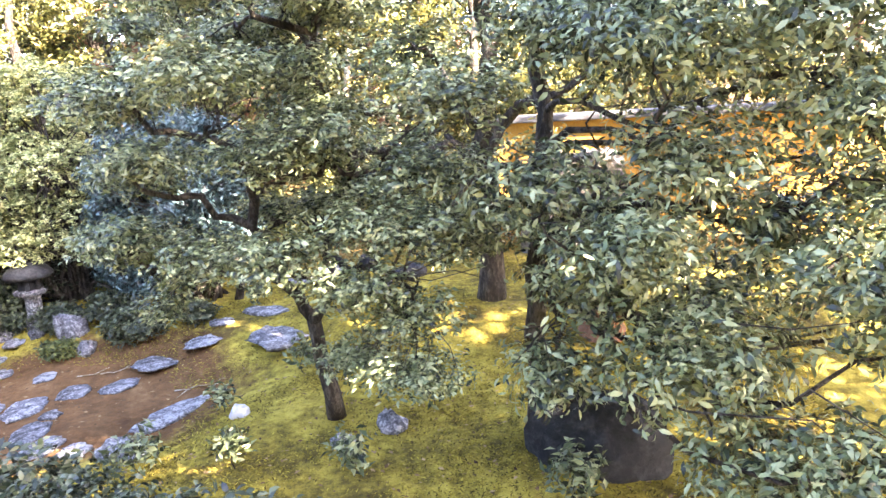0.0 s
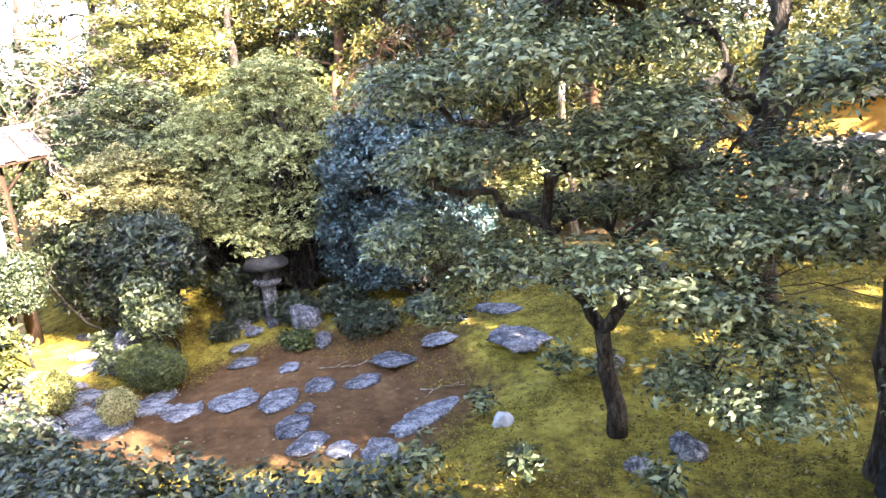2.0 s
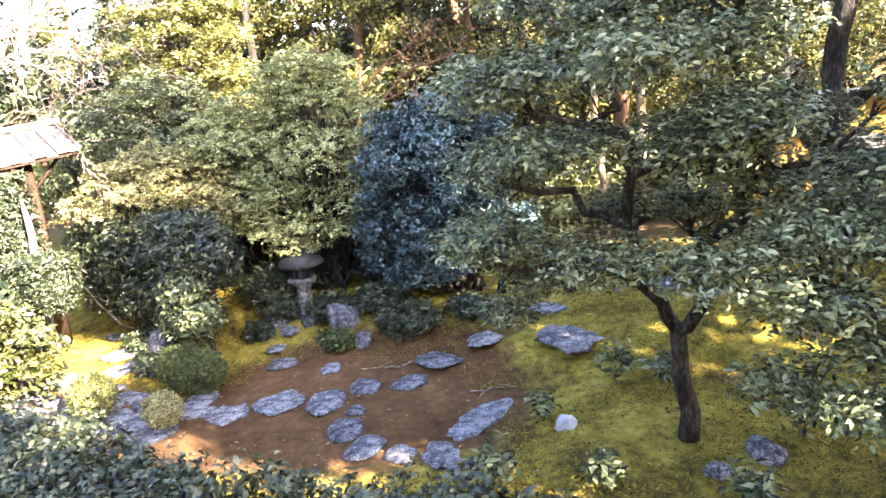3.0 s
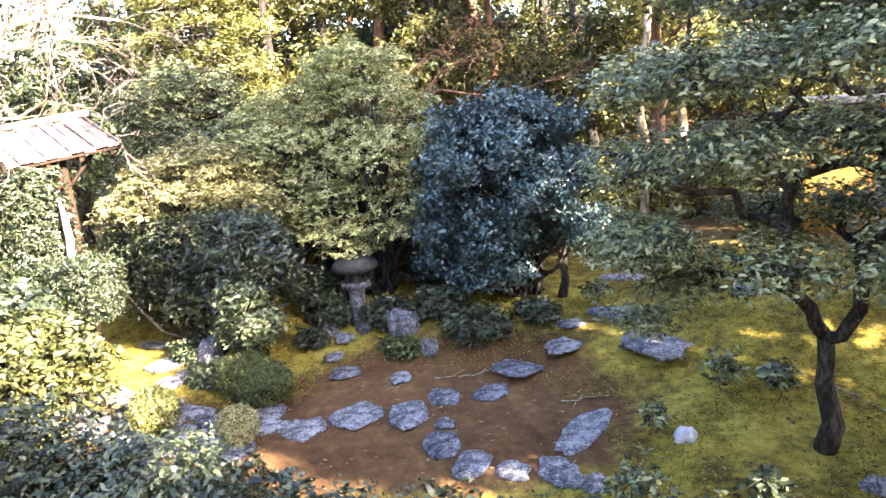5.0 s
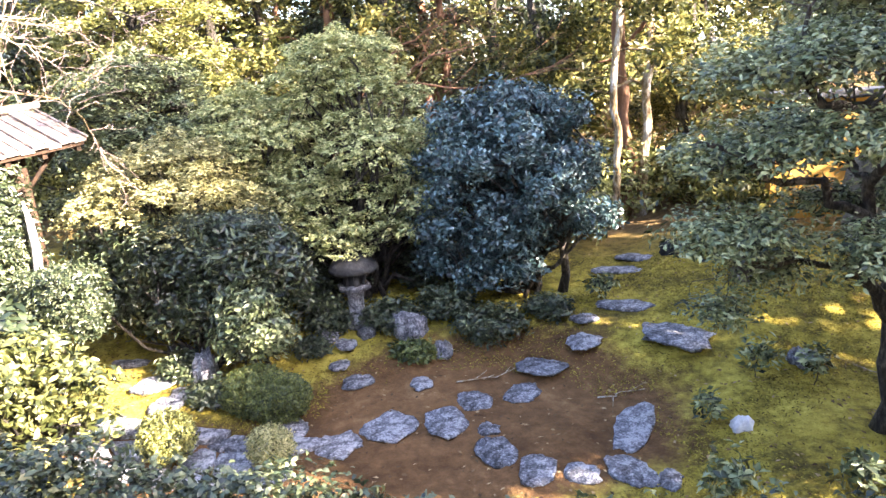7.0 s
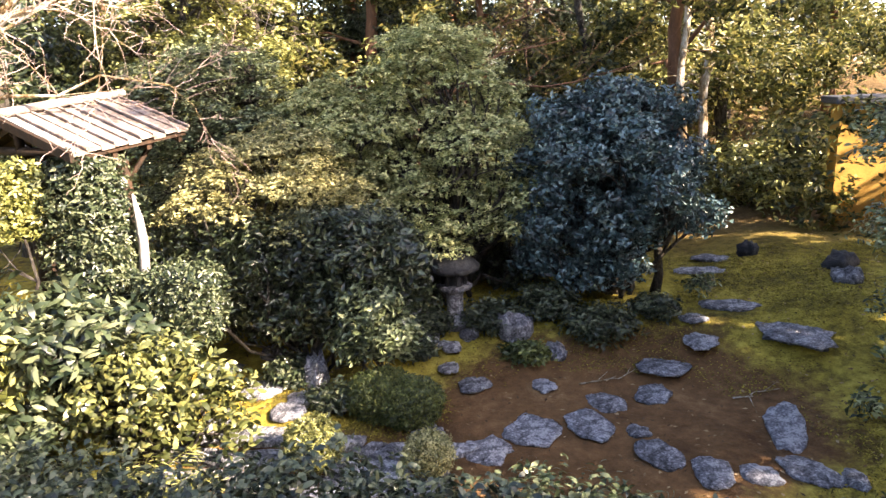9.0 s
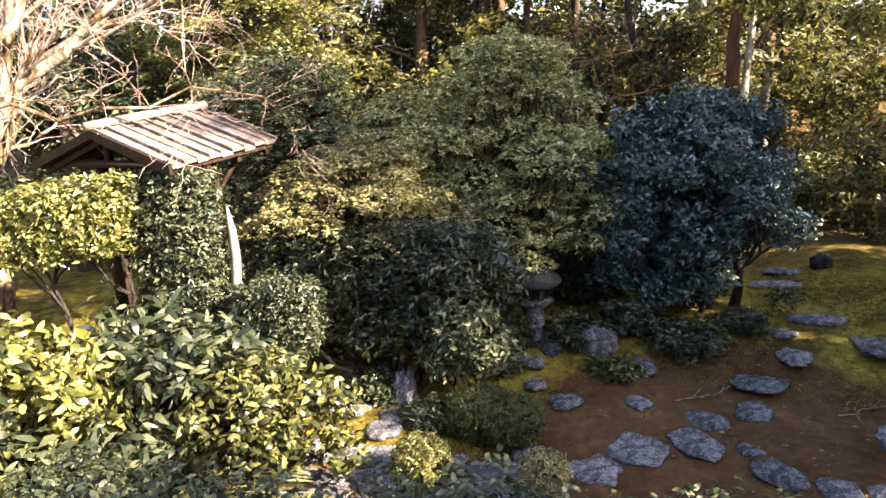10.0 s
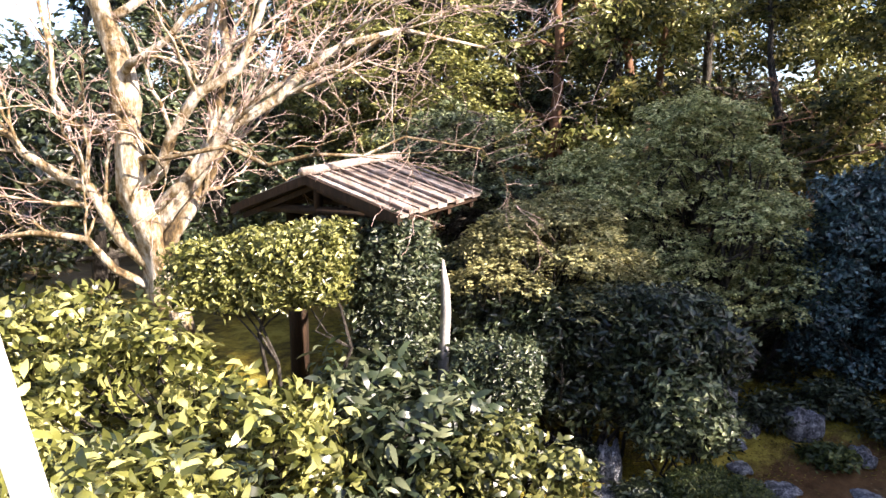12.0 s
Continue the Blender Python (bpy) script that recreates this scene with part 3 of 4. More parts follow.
# ---------------------------------------------------------------- stone lantern
def lathe(profile, seg=20, wob=0.0):
    vs, fs = [], []
    for r, z in profile:
        for k in range(seg):
            a = 2 * math.pi * k / seg
            q = r * (1 + wob * noise.noise((math.cos(a) * 2, math.sin(a) * 2, z * 9)))
            vs.append((q * math.cos(a), q * math.sin(a), z))
    for i in range(len(profile) - 1):
        for k in range(seg):
            fs.append((i * seg + k, i * seg + (k + 1) % seg, (i + 1) * seg + (k + 1) % seg, (i + 1) * seg + k))
    fs.append(tuple(range(seg - 1, -1, -1)))
    fs.append(tuple((len(profile) - 1) * seg + k for k in range(seg)))
    return mesh_of("turned", vs, fs, True)


def build_lantern(x, y):
    z = gz(x, y)
    ob = empty_at("stone_lantern", x, y, z, "weathered grey stone garden lantern with a broad domed cap", "lantern")

    def put(nm, me, dz, mat="stone", label=""):
        o = part(nm, me, M[mat], ob, label)
        o.matrix_parent_inverse = Matrix()
        o.location = (0, 0, dz)
        return o

    put("pillar", lathe([(0.12, -0.05), (0.105, 0.05), (0.082, 0.12), (0.08, 0.30), (0.10, 0.335)], 16, 0.08), 0)
    put("platform", lathe([(0.08, 0), (0.16, 0.02), (0.175, 0.045), (0.17, 0.07), (0.10, 0.075)], 6, 0.05), 0.335)
    for k in range(6):
        a = math.pi / 3 * k
        bm = bmesh.new()
        box(bm, -0.018, -0.02, 0, 0.018, 0.02, 0.13, 0.004, Matrix.Translation((0.105 * math.cos(a), 0.105 * math.sin(a), 0)) @ Matrix.Rotation(a, 4, "Z"))
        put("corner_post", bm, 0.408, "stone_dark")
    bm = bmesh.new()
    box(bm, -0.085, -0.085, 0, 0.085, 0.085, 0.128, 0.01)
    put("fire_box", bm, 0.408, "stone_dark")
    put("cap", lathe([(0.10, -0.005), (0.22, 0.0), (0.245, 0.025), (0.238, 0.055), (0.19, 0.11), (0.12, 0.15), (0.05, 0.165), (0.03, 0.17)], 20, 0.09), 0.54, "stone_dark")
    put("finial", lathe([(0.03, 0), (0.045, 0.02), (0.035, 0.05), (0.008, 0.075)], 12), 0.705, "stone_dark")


build_lantern(-5.70, 6.88)


# ---------------------------------------------------------------- roofed gate
def build_gate():
    ax, ay = -9.0, 5.48
    u, v = Vector((0.39, 0.92, 0)).normalized(), Vector((0.92, -0.39, 0)).normalized()
    zr, ze, L, Hw = 2.46, 2.20, 1.02, 0.90
    gx, gy = ax + u.x * 0.55, ay + u.y * 0.55
    ob = empty_at("roofed_gate", gx, gy, gz(gx, gy), "small rustic wooden garden gate with a board roof", "gate")
    A = Vector((ax, ay, 0))
    pt = lambda a, b, z: A + u * a + v * b + Vector((0, 0, z + (0.11 * a / L if z > 2 else 0)))  # along the ridge, across, height; the roof leans a little

    def slab(nm, a0, a1, b0, z0, b1, z1, th, mat, label=""):
        c = [pt(a0, b0, z0), pt(a1, b0, z0), pt(a1, b1, z1), pt(a0, b1, z1)]
        vs = c + [p - Vector((0, 0, th)) for p in c]
        return part(nm, mesh_of(nm, vs, [(0, 1, 2, 3), (7, 6, 5, 4), (0, 4, 5, 1), (1, 5, 6, 2), (2, 6, 7, 3), (3, 7, 4, 0)]), M[mat], ob, label)

    n = 9
    for side in (1, -1):
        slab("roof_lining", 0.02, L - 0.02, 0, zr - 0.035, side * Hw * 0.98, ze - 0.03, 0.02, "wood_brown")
        for k in range(n):
            a0 = L * k / n
            lift = 0.012 if k % 2 else 0.0
            slab("roof_board", a0 + 0.004, a0 + L / n - 0.002, side * 0.01, zr + lift, side * Hw, ze + lift + (RNG.random() - 0.5) * 0.012, 0.022, "shingle")
        for k in range(n + 1):
            a0 = L * k / n
            slab("batten", a0 - 0.010, a0 + 0.010, side * 0.02, zr + 0.026, side * (Hw + 0.01), ze + 0.026, 0.016, "shingle")
        for k in range(4):
            a0 = 0.06 + (L - 0.12) * k / 3
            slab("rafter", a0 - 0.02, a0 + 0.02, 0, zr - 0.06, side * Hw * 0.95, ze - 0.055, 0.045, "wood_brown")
        slab("barge_board", -0.035, -0.005, 0, zr + 0.02, side * (Hw + 0.02), ze + 0.02, 0.07, "wood_brown")
    vs, fs = [], []
    tube(vs, fs, [pt(-0.06, 0, zr + 0.045), pt(L / 2, 0, zr + 0.05), pt(L + 0.06, 0, zr + 0.045)], [0.036] * 3, 8)
    part("ridge_pole", mesh_of("ridge_pole", vs, fs, True), M["shingle"], ob, "weathered grey round ridge pole")
    for a, b in [(0.5, 0.66), (0.5, -0.74)]:
        p = pt(a, b, 0)
        vs, fs = [], []
        tube(vs, fs, [Vector((p.x, p.y, gz(p.x, p.y) - 0.02)), Vector((p.x + 0.01, p.y, 1.1)), Vector((p.x, p.y, 2.21))], [0.09, 0.082, 0.072], 10, 0.2)
        part("post", mesh_of("post", vs, fs, True), M["wood_brown"], ob)
        vs, fs = [], []
        s = 1 if b > 0 else -1
        tube(vs, fs, [p + Vector((0, 0, 1.85)), pt(a + 0.38, b + s * 0.02, 2.19)], [0.022, 0.02], 6)
        part("brace", mesh_of("brace", vs, fs, True), M["wood_brown"], ob)
    for a in (0.1, 0.5, L - 0.1):
        vs, fs = [], []
        tube(vs, fs, [pt(a, -0.78, 2.19), pt(a, 0.78, 2.19)], [0.035, 0.035], 8)
        part("beam", mesh_of("beam", vs, fs, True), M["wood_brown"], ob)
        bm_p = pt(a, 0, 0)
        vs, fs = [], []
        tube(vs, fs, [Vector((bm_p.x, bm_p.y, 2.19)), Vector((bm_p.x, bm_p.y, 2.42))], [0.035, 0.035], 8)
        part("king_post", mesh_of("king_post", vs, fs, True), M["wood_brown"], ob)
    # bamboo lattice beside the post
    for k in range(7):
        a0 = 0.0 + 0.105 * k
        vs, fs = [], []
        tube(vs, fs, [pt(0.5, a0, 0.3), pt(0.5, a0, 2.15)], [0.012, 0.012], 6)
        part("lattice_bar", mesh_of("lattice_bar", vs, fs, True), M["wood_brown"], ob)
    for k in range(6):
        z0 = 0.6 + 0.28 * k
        vs, fs = [], []
        tube(vs, fs, [pt(0.48, -0.05, z0), pt(0.48, 0.72, z0)], [0.011, 0.011], 6)
        part("lattice_bar", mesh_of("lattice_bar", vs, fs, True), M["wood_brown"], ob)


build_gate()


def build_pole(x, y, top):
    z = gz(x, y)
    vs, fs = [], []
    n = 9
    pts = [Vector((x + 0.012 * math.sin(i * 1.1), y + 0.01 * math.cos(i * 1.7), z - 0.05 + (top - z + 0.05) * i / n)) for i in range(n + 1)]
    tube(vs, fs, pts, [0.044, 0.043, 0.042, 0.042, 0.041, 0.040, 0.039, 0.037, 0.032, 0.008], 10, 0.2)
    ob = part("weathered_post", mesh_of("weathered_post", vs, fs, True), M["wood_grey"])
    tagged(ob, "pale sun-bleached wooden post with a pointed top", "post")


build_pole(-7.92, 5.40, 1.87)


def build_leaning_post():
    """A square white post that leans, beside the end of the veranda."""
    a, b = Vector((-8.44, 2.6, gz(-8.4, 2.6) - 0.05)), Vector((-9.37, 2.6, 3.4))
    bm = bmesh.new()
    L = (b - a).length
    box(bm, -0.045, -0.045, 0, 0.045, 0.045, L, 0.006)
    ob = part("white_post", bm, M["post_white"])
    ob.matrix_world = Matrix.Translation(a) @ (b - a).to_track_quat("Z", "Y").to_matrix().to_4x4()
    tagged(ob, "white square post leaning beside the veranda", "post")


build_leaning_post()

# ---------------------------------------------------------------- shrubs of the middle
def dome(cx, cy, cz, rx, ry, rz, n, seed, q, squash=0.75, inner=0.55):
    """Overlapping clumps that make up an uneven rounded crown, with hollows between them."""
    rng = np.random.default_rng(seed)
    out = [(cx, cy, cz, rx * inner, ry * inner, rz * inner)]
    for i in range(n):
        h = 1 - 2 * (i + 0.5) / n
        a = i * 2.39996 + rng.normal(0, 0.25)
        w = math.sqrt(1 - h * h)
        k = rng.uniform(0.62, 0.98)
        qq = q * rng.uniform(0.7, 1.25)
        out.append((cx + rx * k * w * math.cos(a), cy + ry * k * w * math.sin(a), cz + rz * k * h, qq, qq, qq * squash))
    return out


shrub("round_camellia", "large rounded dark blue-green camellia bush", "bush", (-4.12, 7.75),
      dome(-4.24, 7.55, 1.62, 0.92, 0.74, 0.82, 44, 4, 0.22) + [(-4.15, 7.55, 2.36, 0.42, 0.36, 0.22), (-3.5, 7.5, 1.75, 0.26, 0.24, 0.22), (-4.9, 7.3, 0.85, 0.26, 0.24, 0.16), (-4.5, 7.2, 0.72, 0.28, 0.24, 0.16), (-4.1, 7.2, 0.78, 0.24, 0.22, 0.15), (-3.35, 7.4, 1.25, 0.24, 0.22, 0.16), (-4.9, 7.2, 1.2, 0.26, 0.24, 0.22), (-4.3, 7.1, 1.1, 0.3, 0.24, 0.22)], 50000, 0.060, "blue", r0=0.03, flat=0.25, shell=0.6, ragged=0.3, width=0.48)
tree("garden_evergreen", "bare lower trunk of an evergreen rising through the camellia", (-3.72, 7.75), [(-3.7, 7.75, 0.9), (-3.75, 7.7, 1.5)], 0.045, 0.03, [(-3.6, 7.6, 1.7, 0.2, 0.2, 0.15)], 1500, 0.06, "blue")


def cushions(cx, cy, levels, n, seed, q, squash=0.42, lean=0.0):
    """Cushions of foliage on the skin of a crown whose radius goes by height: levels are (height, radius)."""
    rng = np.random.default_rng(seed)
    zs, rs = zip(*levels)
    out = [(cx, cy, z, r * 0.6, r * 0.6, 0.22) for z, r in levels]
    for i in range(n):
        z = zs[0] + (zs[-1] - zs[0]) * ((i + rng.uniform(0, 1)) / n) ** 1.15
        r = float(np.interp(z, zs, rs)) * rng.uniform(0.55, 1.0)
        a = i * 2.39996 + rng.normal(0, 0.2)
        k = q * rng.uniform(0.75, 1.25)
        out.append((cx + r * math.cos(a) + lean * (z - zs[0]), cy + 0.8 * r * math.sin(a), z, k, k * 0.9, k * squash))
    return out


shrub("tiered_maple", "tall pale green shrub in soft layered cushions", "shrub", (-5.85, 7.65),
      cushions(-5.95, 7.7, [(0.95, 0.95), (1.5, 1.1), (2.1, 0.9), (2.6, 0.62), (3.02, 0.28)], 66, 5, 0.34, 0.44) + [(-5.3 - 0.28 * i, 7.0 + 0.06 * math.sin(i * 2), 1.18 + 0.09 * math.sin(i * 1.9), 0.26, 0.24, 0.12) for i in range(6)], 80000, 0.042, "tier", flat=0.8, shell=0.10, spread=0.6, ragged=0.14, top=1.0, r0=0.028)
shrub("tiered_maple", "pale grey-green shrub in layered cushions", "shrub", (-7.0, 7.6),
      cushions(-6.95, 7.45, [(1.1, 0.65), (1.6, 0.75), (2.1, 0.6), (2.5, 0.25)], 36, 8, 0.32, 0.44), 42000, 0.042, "tier", flat=0.8, shell=0.10, spread=0.6, ragged=0.14, top=1.0, r0=0.028)
shrub("yellowing_azalea", "yellow-green azalea with clustered leaf tips", "shrub", (-7.1, 6.45),
      cushions(-7.2, 6.45, [(1.35, 0.85), (1.7, 0.95), (1.95, 0.6), (2.12, 0.3)], 40, 11, 0.26, 0.48), 36000, 0.042, "yellow", flat=0.8, shell=0.12, spread=0.6, ragged=0.14, top=1.0, r0=0.02)
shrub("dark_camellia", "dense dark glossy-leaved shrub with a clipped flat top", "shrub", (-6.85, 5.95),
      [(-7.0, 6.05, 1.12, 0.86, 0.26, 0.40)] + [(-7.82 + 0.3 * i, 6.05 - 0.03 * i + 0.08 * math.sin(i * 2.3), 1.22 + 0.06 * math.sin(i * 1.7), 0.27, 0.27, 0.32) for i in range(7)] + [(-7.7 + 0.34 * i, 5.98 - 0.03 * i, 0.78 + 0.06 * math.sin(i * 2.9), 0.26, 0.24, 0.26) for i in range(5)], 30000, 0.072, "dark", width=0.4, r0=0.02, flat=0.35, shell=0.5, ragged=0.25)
shrub("trimmed_evergreen", "grey-green trimmed evergreen twig tips over the dark shrub", "shrub", (-6.3, 6.0),
      [(-6.3, 5.98, 1.45, 0.34, 0.28, 0.17), (-6.75, 6.02, 1.5, 0.32, 0.26, 0.14), (-6.15, 5.9, 1.2, 0.22, 0.22, 0.22)], 9000, 0.045, "hedge", width=0.4, r0=0.012, flat=0.5, shell=0.4)
shrub("leafy_shrub", "upright leafy shrub with pale young leaves", "shrub", (-6.2, 5.62),
      [(-6.2, 5.68, 0.88, 0.27, 0.22, 0.22), (-6.05, 5.66, 0.66, 0.24, 0.2, 0.2), (-6.35, 5.72, 0.6, 0.22, 0.2, 0.2)], 5600, 0.06, "tree", flat=0.4, shell=0.6)
shrub("clipped_azalea", "low clipped azalea mound, dark green", "bush", (-5.95, 5.32),
      [(-6.08, 5.42, 0.24, 0.28, 0.25, 0.2), (-5.86, 5.36, 0.22, 0.26, 0.23, 0.19)], 26000, 0.026, "clipped", r0=0.01, flat=0.2, shell=0.2, ragged=0.05)
shrub("clipped_ball", "small round clipped yellow-green shrub beside the path", "bush", (-6.37, 4.62), [(-6.37, 4.62, 0.27, 0.20, 0.19, 0.18)], 7000, 0.028, "lit", "clipped balls", 0.01, flat=0.3, shell=0.25, ragged=0.07)
shrub("clipped_ball", "small round clipped brownish shrub beside the path", "bush", (-5.58, 4.66), [(-5.58, 4.66, 0.21, 0.16, 0.15, 0.15)], 5000, 0.026, "yellow", "clipped balls", 0.01, flat=0.3, shell=0.25, ragged=0.07)
# the dark ones are added over bright moss to stand in for shaded ground
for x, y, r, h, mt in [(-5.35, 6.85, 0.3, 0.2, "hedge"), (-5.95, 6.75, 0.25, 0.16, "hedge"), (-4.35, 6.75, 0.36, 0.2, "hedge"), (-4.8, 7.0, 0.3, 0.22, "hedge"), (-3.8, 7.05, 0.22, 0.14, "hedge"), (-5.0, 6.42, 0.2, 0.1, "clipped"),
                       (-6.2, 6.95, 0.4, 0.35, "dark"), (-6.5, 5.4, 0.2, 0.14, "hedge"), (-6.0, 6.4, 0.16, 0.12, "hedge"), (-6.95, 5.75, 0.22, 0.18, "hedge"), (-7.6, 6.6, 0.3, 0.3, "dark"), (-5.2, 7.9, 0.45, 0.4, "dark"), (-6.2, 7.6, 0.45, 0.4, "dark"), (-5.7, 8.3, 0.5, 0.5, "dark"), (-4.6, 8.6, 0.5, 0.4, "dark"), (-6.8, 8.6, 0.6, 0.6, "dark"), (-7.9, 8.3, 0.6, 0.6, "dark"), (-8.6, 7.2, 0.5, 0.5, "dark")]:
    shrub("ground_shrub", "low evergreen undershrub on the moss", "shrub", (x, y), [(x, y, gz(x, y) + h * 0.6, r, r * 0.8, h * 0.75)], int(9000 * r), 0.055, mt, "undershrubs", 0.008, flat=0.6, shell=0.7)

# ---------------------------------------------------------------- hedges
# one hedge in two leaf colours: lit for its sunny run, darker for its shaded end
shrub("tall_hedge", "tall clipped evergreen hedge beside the gate, sunlight put into its leaf colour, open below", "hedge", (-9.0, 5.1),
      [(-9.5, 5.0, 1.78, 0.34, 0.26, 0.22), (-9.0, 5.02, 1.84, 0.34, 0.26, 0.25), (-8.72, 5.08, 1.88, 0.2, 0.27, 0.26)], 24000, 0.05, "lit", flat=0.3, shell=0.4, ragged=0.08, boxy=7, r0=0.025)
shrub("tall_hedge", "end of a tall clipped evergreen hedge, shade put into its darker leaves", "hedge", (-8.25, 5.2),
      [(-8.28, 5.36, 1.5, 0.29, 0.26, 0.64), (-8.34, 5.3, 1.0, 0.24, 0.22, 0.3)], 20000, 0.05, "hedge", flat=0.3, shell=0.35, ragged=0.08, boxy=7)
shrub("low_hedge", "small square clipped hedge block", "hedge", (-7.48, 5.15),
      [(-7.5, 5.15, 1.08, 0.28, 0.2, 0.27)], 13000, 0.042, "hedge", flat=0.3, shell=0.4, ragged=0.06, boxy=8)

FRONT = [(x, 3.05 + 0.12 * math.sin(x * 2.1), 0.0) for x in np.arange(-7.8, -0.4, 0.33)]
shrub("front_hedge", "broad low hedge of glossy leaves along the veranda", "hedge", (-4.3, 3.05),
      [(x, y, 0.80 + 0.05 * math.sin(x * 5.1) - 0.10 * (x > -5.7), 0.3, 0.42, 0.26) for x, y, _ in FRONT] + [(x, y, 0.45, 0.32, 0.42, 0.35) for x, y, _ in FRONT], 92000, 0.050, "hedge", shapely=True, width=0.44, r0=0.012, flat=0.5, shell=0.5)

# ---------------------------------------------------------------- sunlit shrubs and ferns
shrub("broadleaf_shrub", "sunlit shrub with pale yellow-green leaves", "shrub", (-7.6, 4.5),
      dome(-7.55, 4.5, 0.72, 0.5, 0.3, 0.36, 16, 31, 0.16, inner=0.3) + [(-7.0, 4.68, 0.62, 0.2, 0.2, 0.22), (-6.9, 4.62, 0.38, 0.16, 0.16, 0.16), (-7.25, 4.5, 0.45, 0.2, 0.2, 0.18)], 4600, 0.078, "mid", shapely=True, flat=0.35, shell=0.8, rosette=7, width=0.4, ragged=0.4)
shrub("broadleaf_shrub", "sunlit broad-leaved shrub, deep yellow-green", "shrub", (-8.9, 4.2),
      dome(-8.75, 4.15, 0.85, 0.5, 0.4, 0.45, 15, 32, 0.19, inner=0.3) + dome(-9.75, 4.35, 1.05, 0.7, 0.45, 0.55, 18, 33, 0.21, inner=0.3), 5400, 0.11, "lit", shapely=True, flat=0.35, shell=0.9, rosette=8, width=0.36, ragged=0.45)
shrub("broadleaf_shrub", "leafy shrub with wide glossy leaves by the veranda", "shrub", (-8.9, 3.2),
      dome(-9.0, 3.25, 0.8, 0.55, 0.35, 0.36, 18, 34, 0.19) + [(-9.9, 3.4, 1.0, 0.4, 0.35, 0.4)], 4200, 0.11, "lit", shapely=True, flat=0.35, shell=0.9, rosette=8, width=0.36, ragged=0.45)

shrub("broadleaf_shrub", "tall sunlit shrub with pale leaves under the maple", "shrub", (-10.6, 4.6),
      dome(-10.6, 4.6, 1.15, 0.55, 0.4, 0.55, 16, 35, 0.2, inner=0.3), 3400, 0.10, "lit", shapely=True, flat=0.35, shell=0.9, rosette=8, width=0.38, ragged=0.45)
# dark leaves set among the sunlit shrubs to give the shaded gaps between them
shrub("rhododendron", "shrub with long leaves in starry whorls, shade put into their dark green", "shrub", (-7.85, 4.75),
      [(-7.95, 4.72, 0.85, 0.42, 0.3, 0.35), (-7.6, 4.75, 0.7, 0.3, 0.26, 0.3), (-8.3, 4.75, 0.95, 0.4, 0.3, 0.35), (-7.9, 4.4, 0.95, 0.3, 0.25, 0.22)], 4600, 0.13, "hedge", shapely=True, flat=0.4, shell=1.0, rosette=9, width=0.3, ragged=0.4)
shrub("rhododendron", "leafy undershrub below sunlit foliage, its leaves darkened for shade", "shrub", (-8.9, 3.7),
      [(-8.9, 3.75, 0.6, 0.5, 0.3, 0.4), (-8.2, 3.95, 0.5, 0.4, 0.3, 0.3), (-9.5, 3.8, 0.7, 0.5, 0.3, 0.4)], 4200, 0.12, "hedge", shapely=True, flat=0.4, shell=1.0, rosette=9, width=0.3, ragged=0.4)


def fern(x, y, seed, n=13, R=0.6):
    """A fern: arching fronds, each a row of paired leaflets along a midrib."""
    rng = np.random.default_rng(seed)
    z = gz(x, y)
    ob = empty_at("fern", x, y, z, "low green fern with arching fronds", "fern", "ferns")
    for k in range(n):
        a = 2 * math.pi * k / n + rng.normal(0, 0.2)
        L = R * rng.uniform(0.75, 1.15)
        vs, fs = [], []
        mid = []
        for i in range(15):
            t = i / 14
            r = L * t
            mid.append(Vector((x + r * math.cos(a), y + r * math.sin(a), z + 0.05 + L * (0.95 * t - 0.75 * t * t))))
        s = Vector((-math.sin(a), math.cos(a), 0))
        for i in range(1, 14):
            d = (mid[i + 1] - mid[i]).normalized()
            w = 0.13 * L / 0.4 * math.sin(math.pi * min(1, 0.12 + 0.9 * i / 14))
            for sg in (1, -1):
                b = len(vs)
                tip = mid[i] + s * sg * w + d * w * 0.35 - Vector((0, 0, w * 0.15))
                vs += [mid[i] - d * 0.004, mid[i].lerp(tip, 0.5) + d * 0.012, tip, mid[i].lerp(tip, 0.5) - d * 0.010]
                fs.append((b, b + 1, b + 2, b + 3))
        tube(vs, fs, mid[::2], [0.003] * 8, 4)
        part("frond", mesh_of("frond", vs, fs), LEAF["lit"], ob)


for i, (x, y) in enumerate([(-7.9, 3.8), (-7.45, 3.7), (-8.35, 3.6), (-7.0, 3.85), (-8.75, 3.45), (-7.65, 3.35), (-7.25, 3.95), (-8.1, 3.3)]):
    fern(x, y, 40 + i)

# ---------------------------------------------------------------- trees
def canopy(cx, cy, rx, ry, levels, per, seed, q):
    """Flat sprays of foliage in levels, with open air between them."""
    rng = np.random.default_rng(seed)
    out = []
    for z, k in levels:
        for i in range(per):
            a = 6.283 * (i + rng.uniform(-0.3, 0.3)) / per + z * 3
            r = k * rng.uniform(0.35, 1.0)
            w = q * rng.uniform(0.75, 1.25)
            out.append((cx + rx * r * math.cos(a), cy + ry * r * math.sin(a), z + rng.normal(0, 0.08), w, w * 0.9, w * 0.42))
    return out


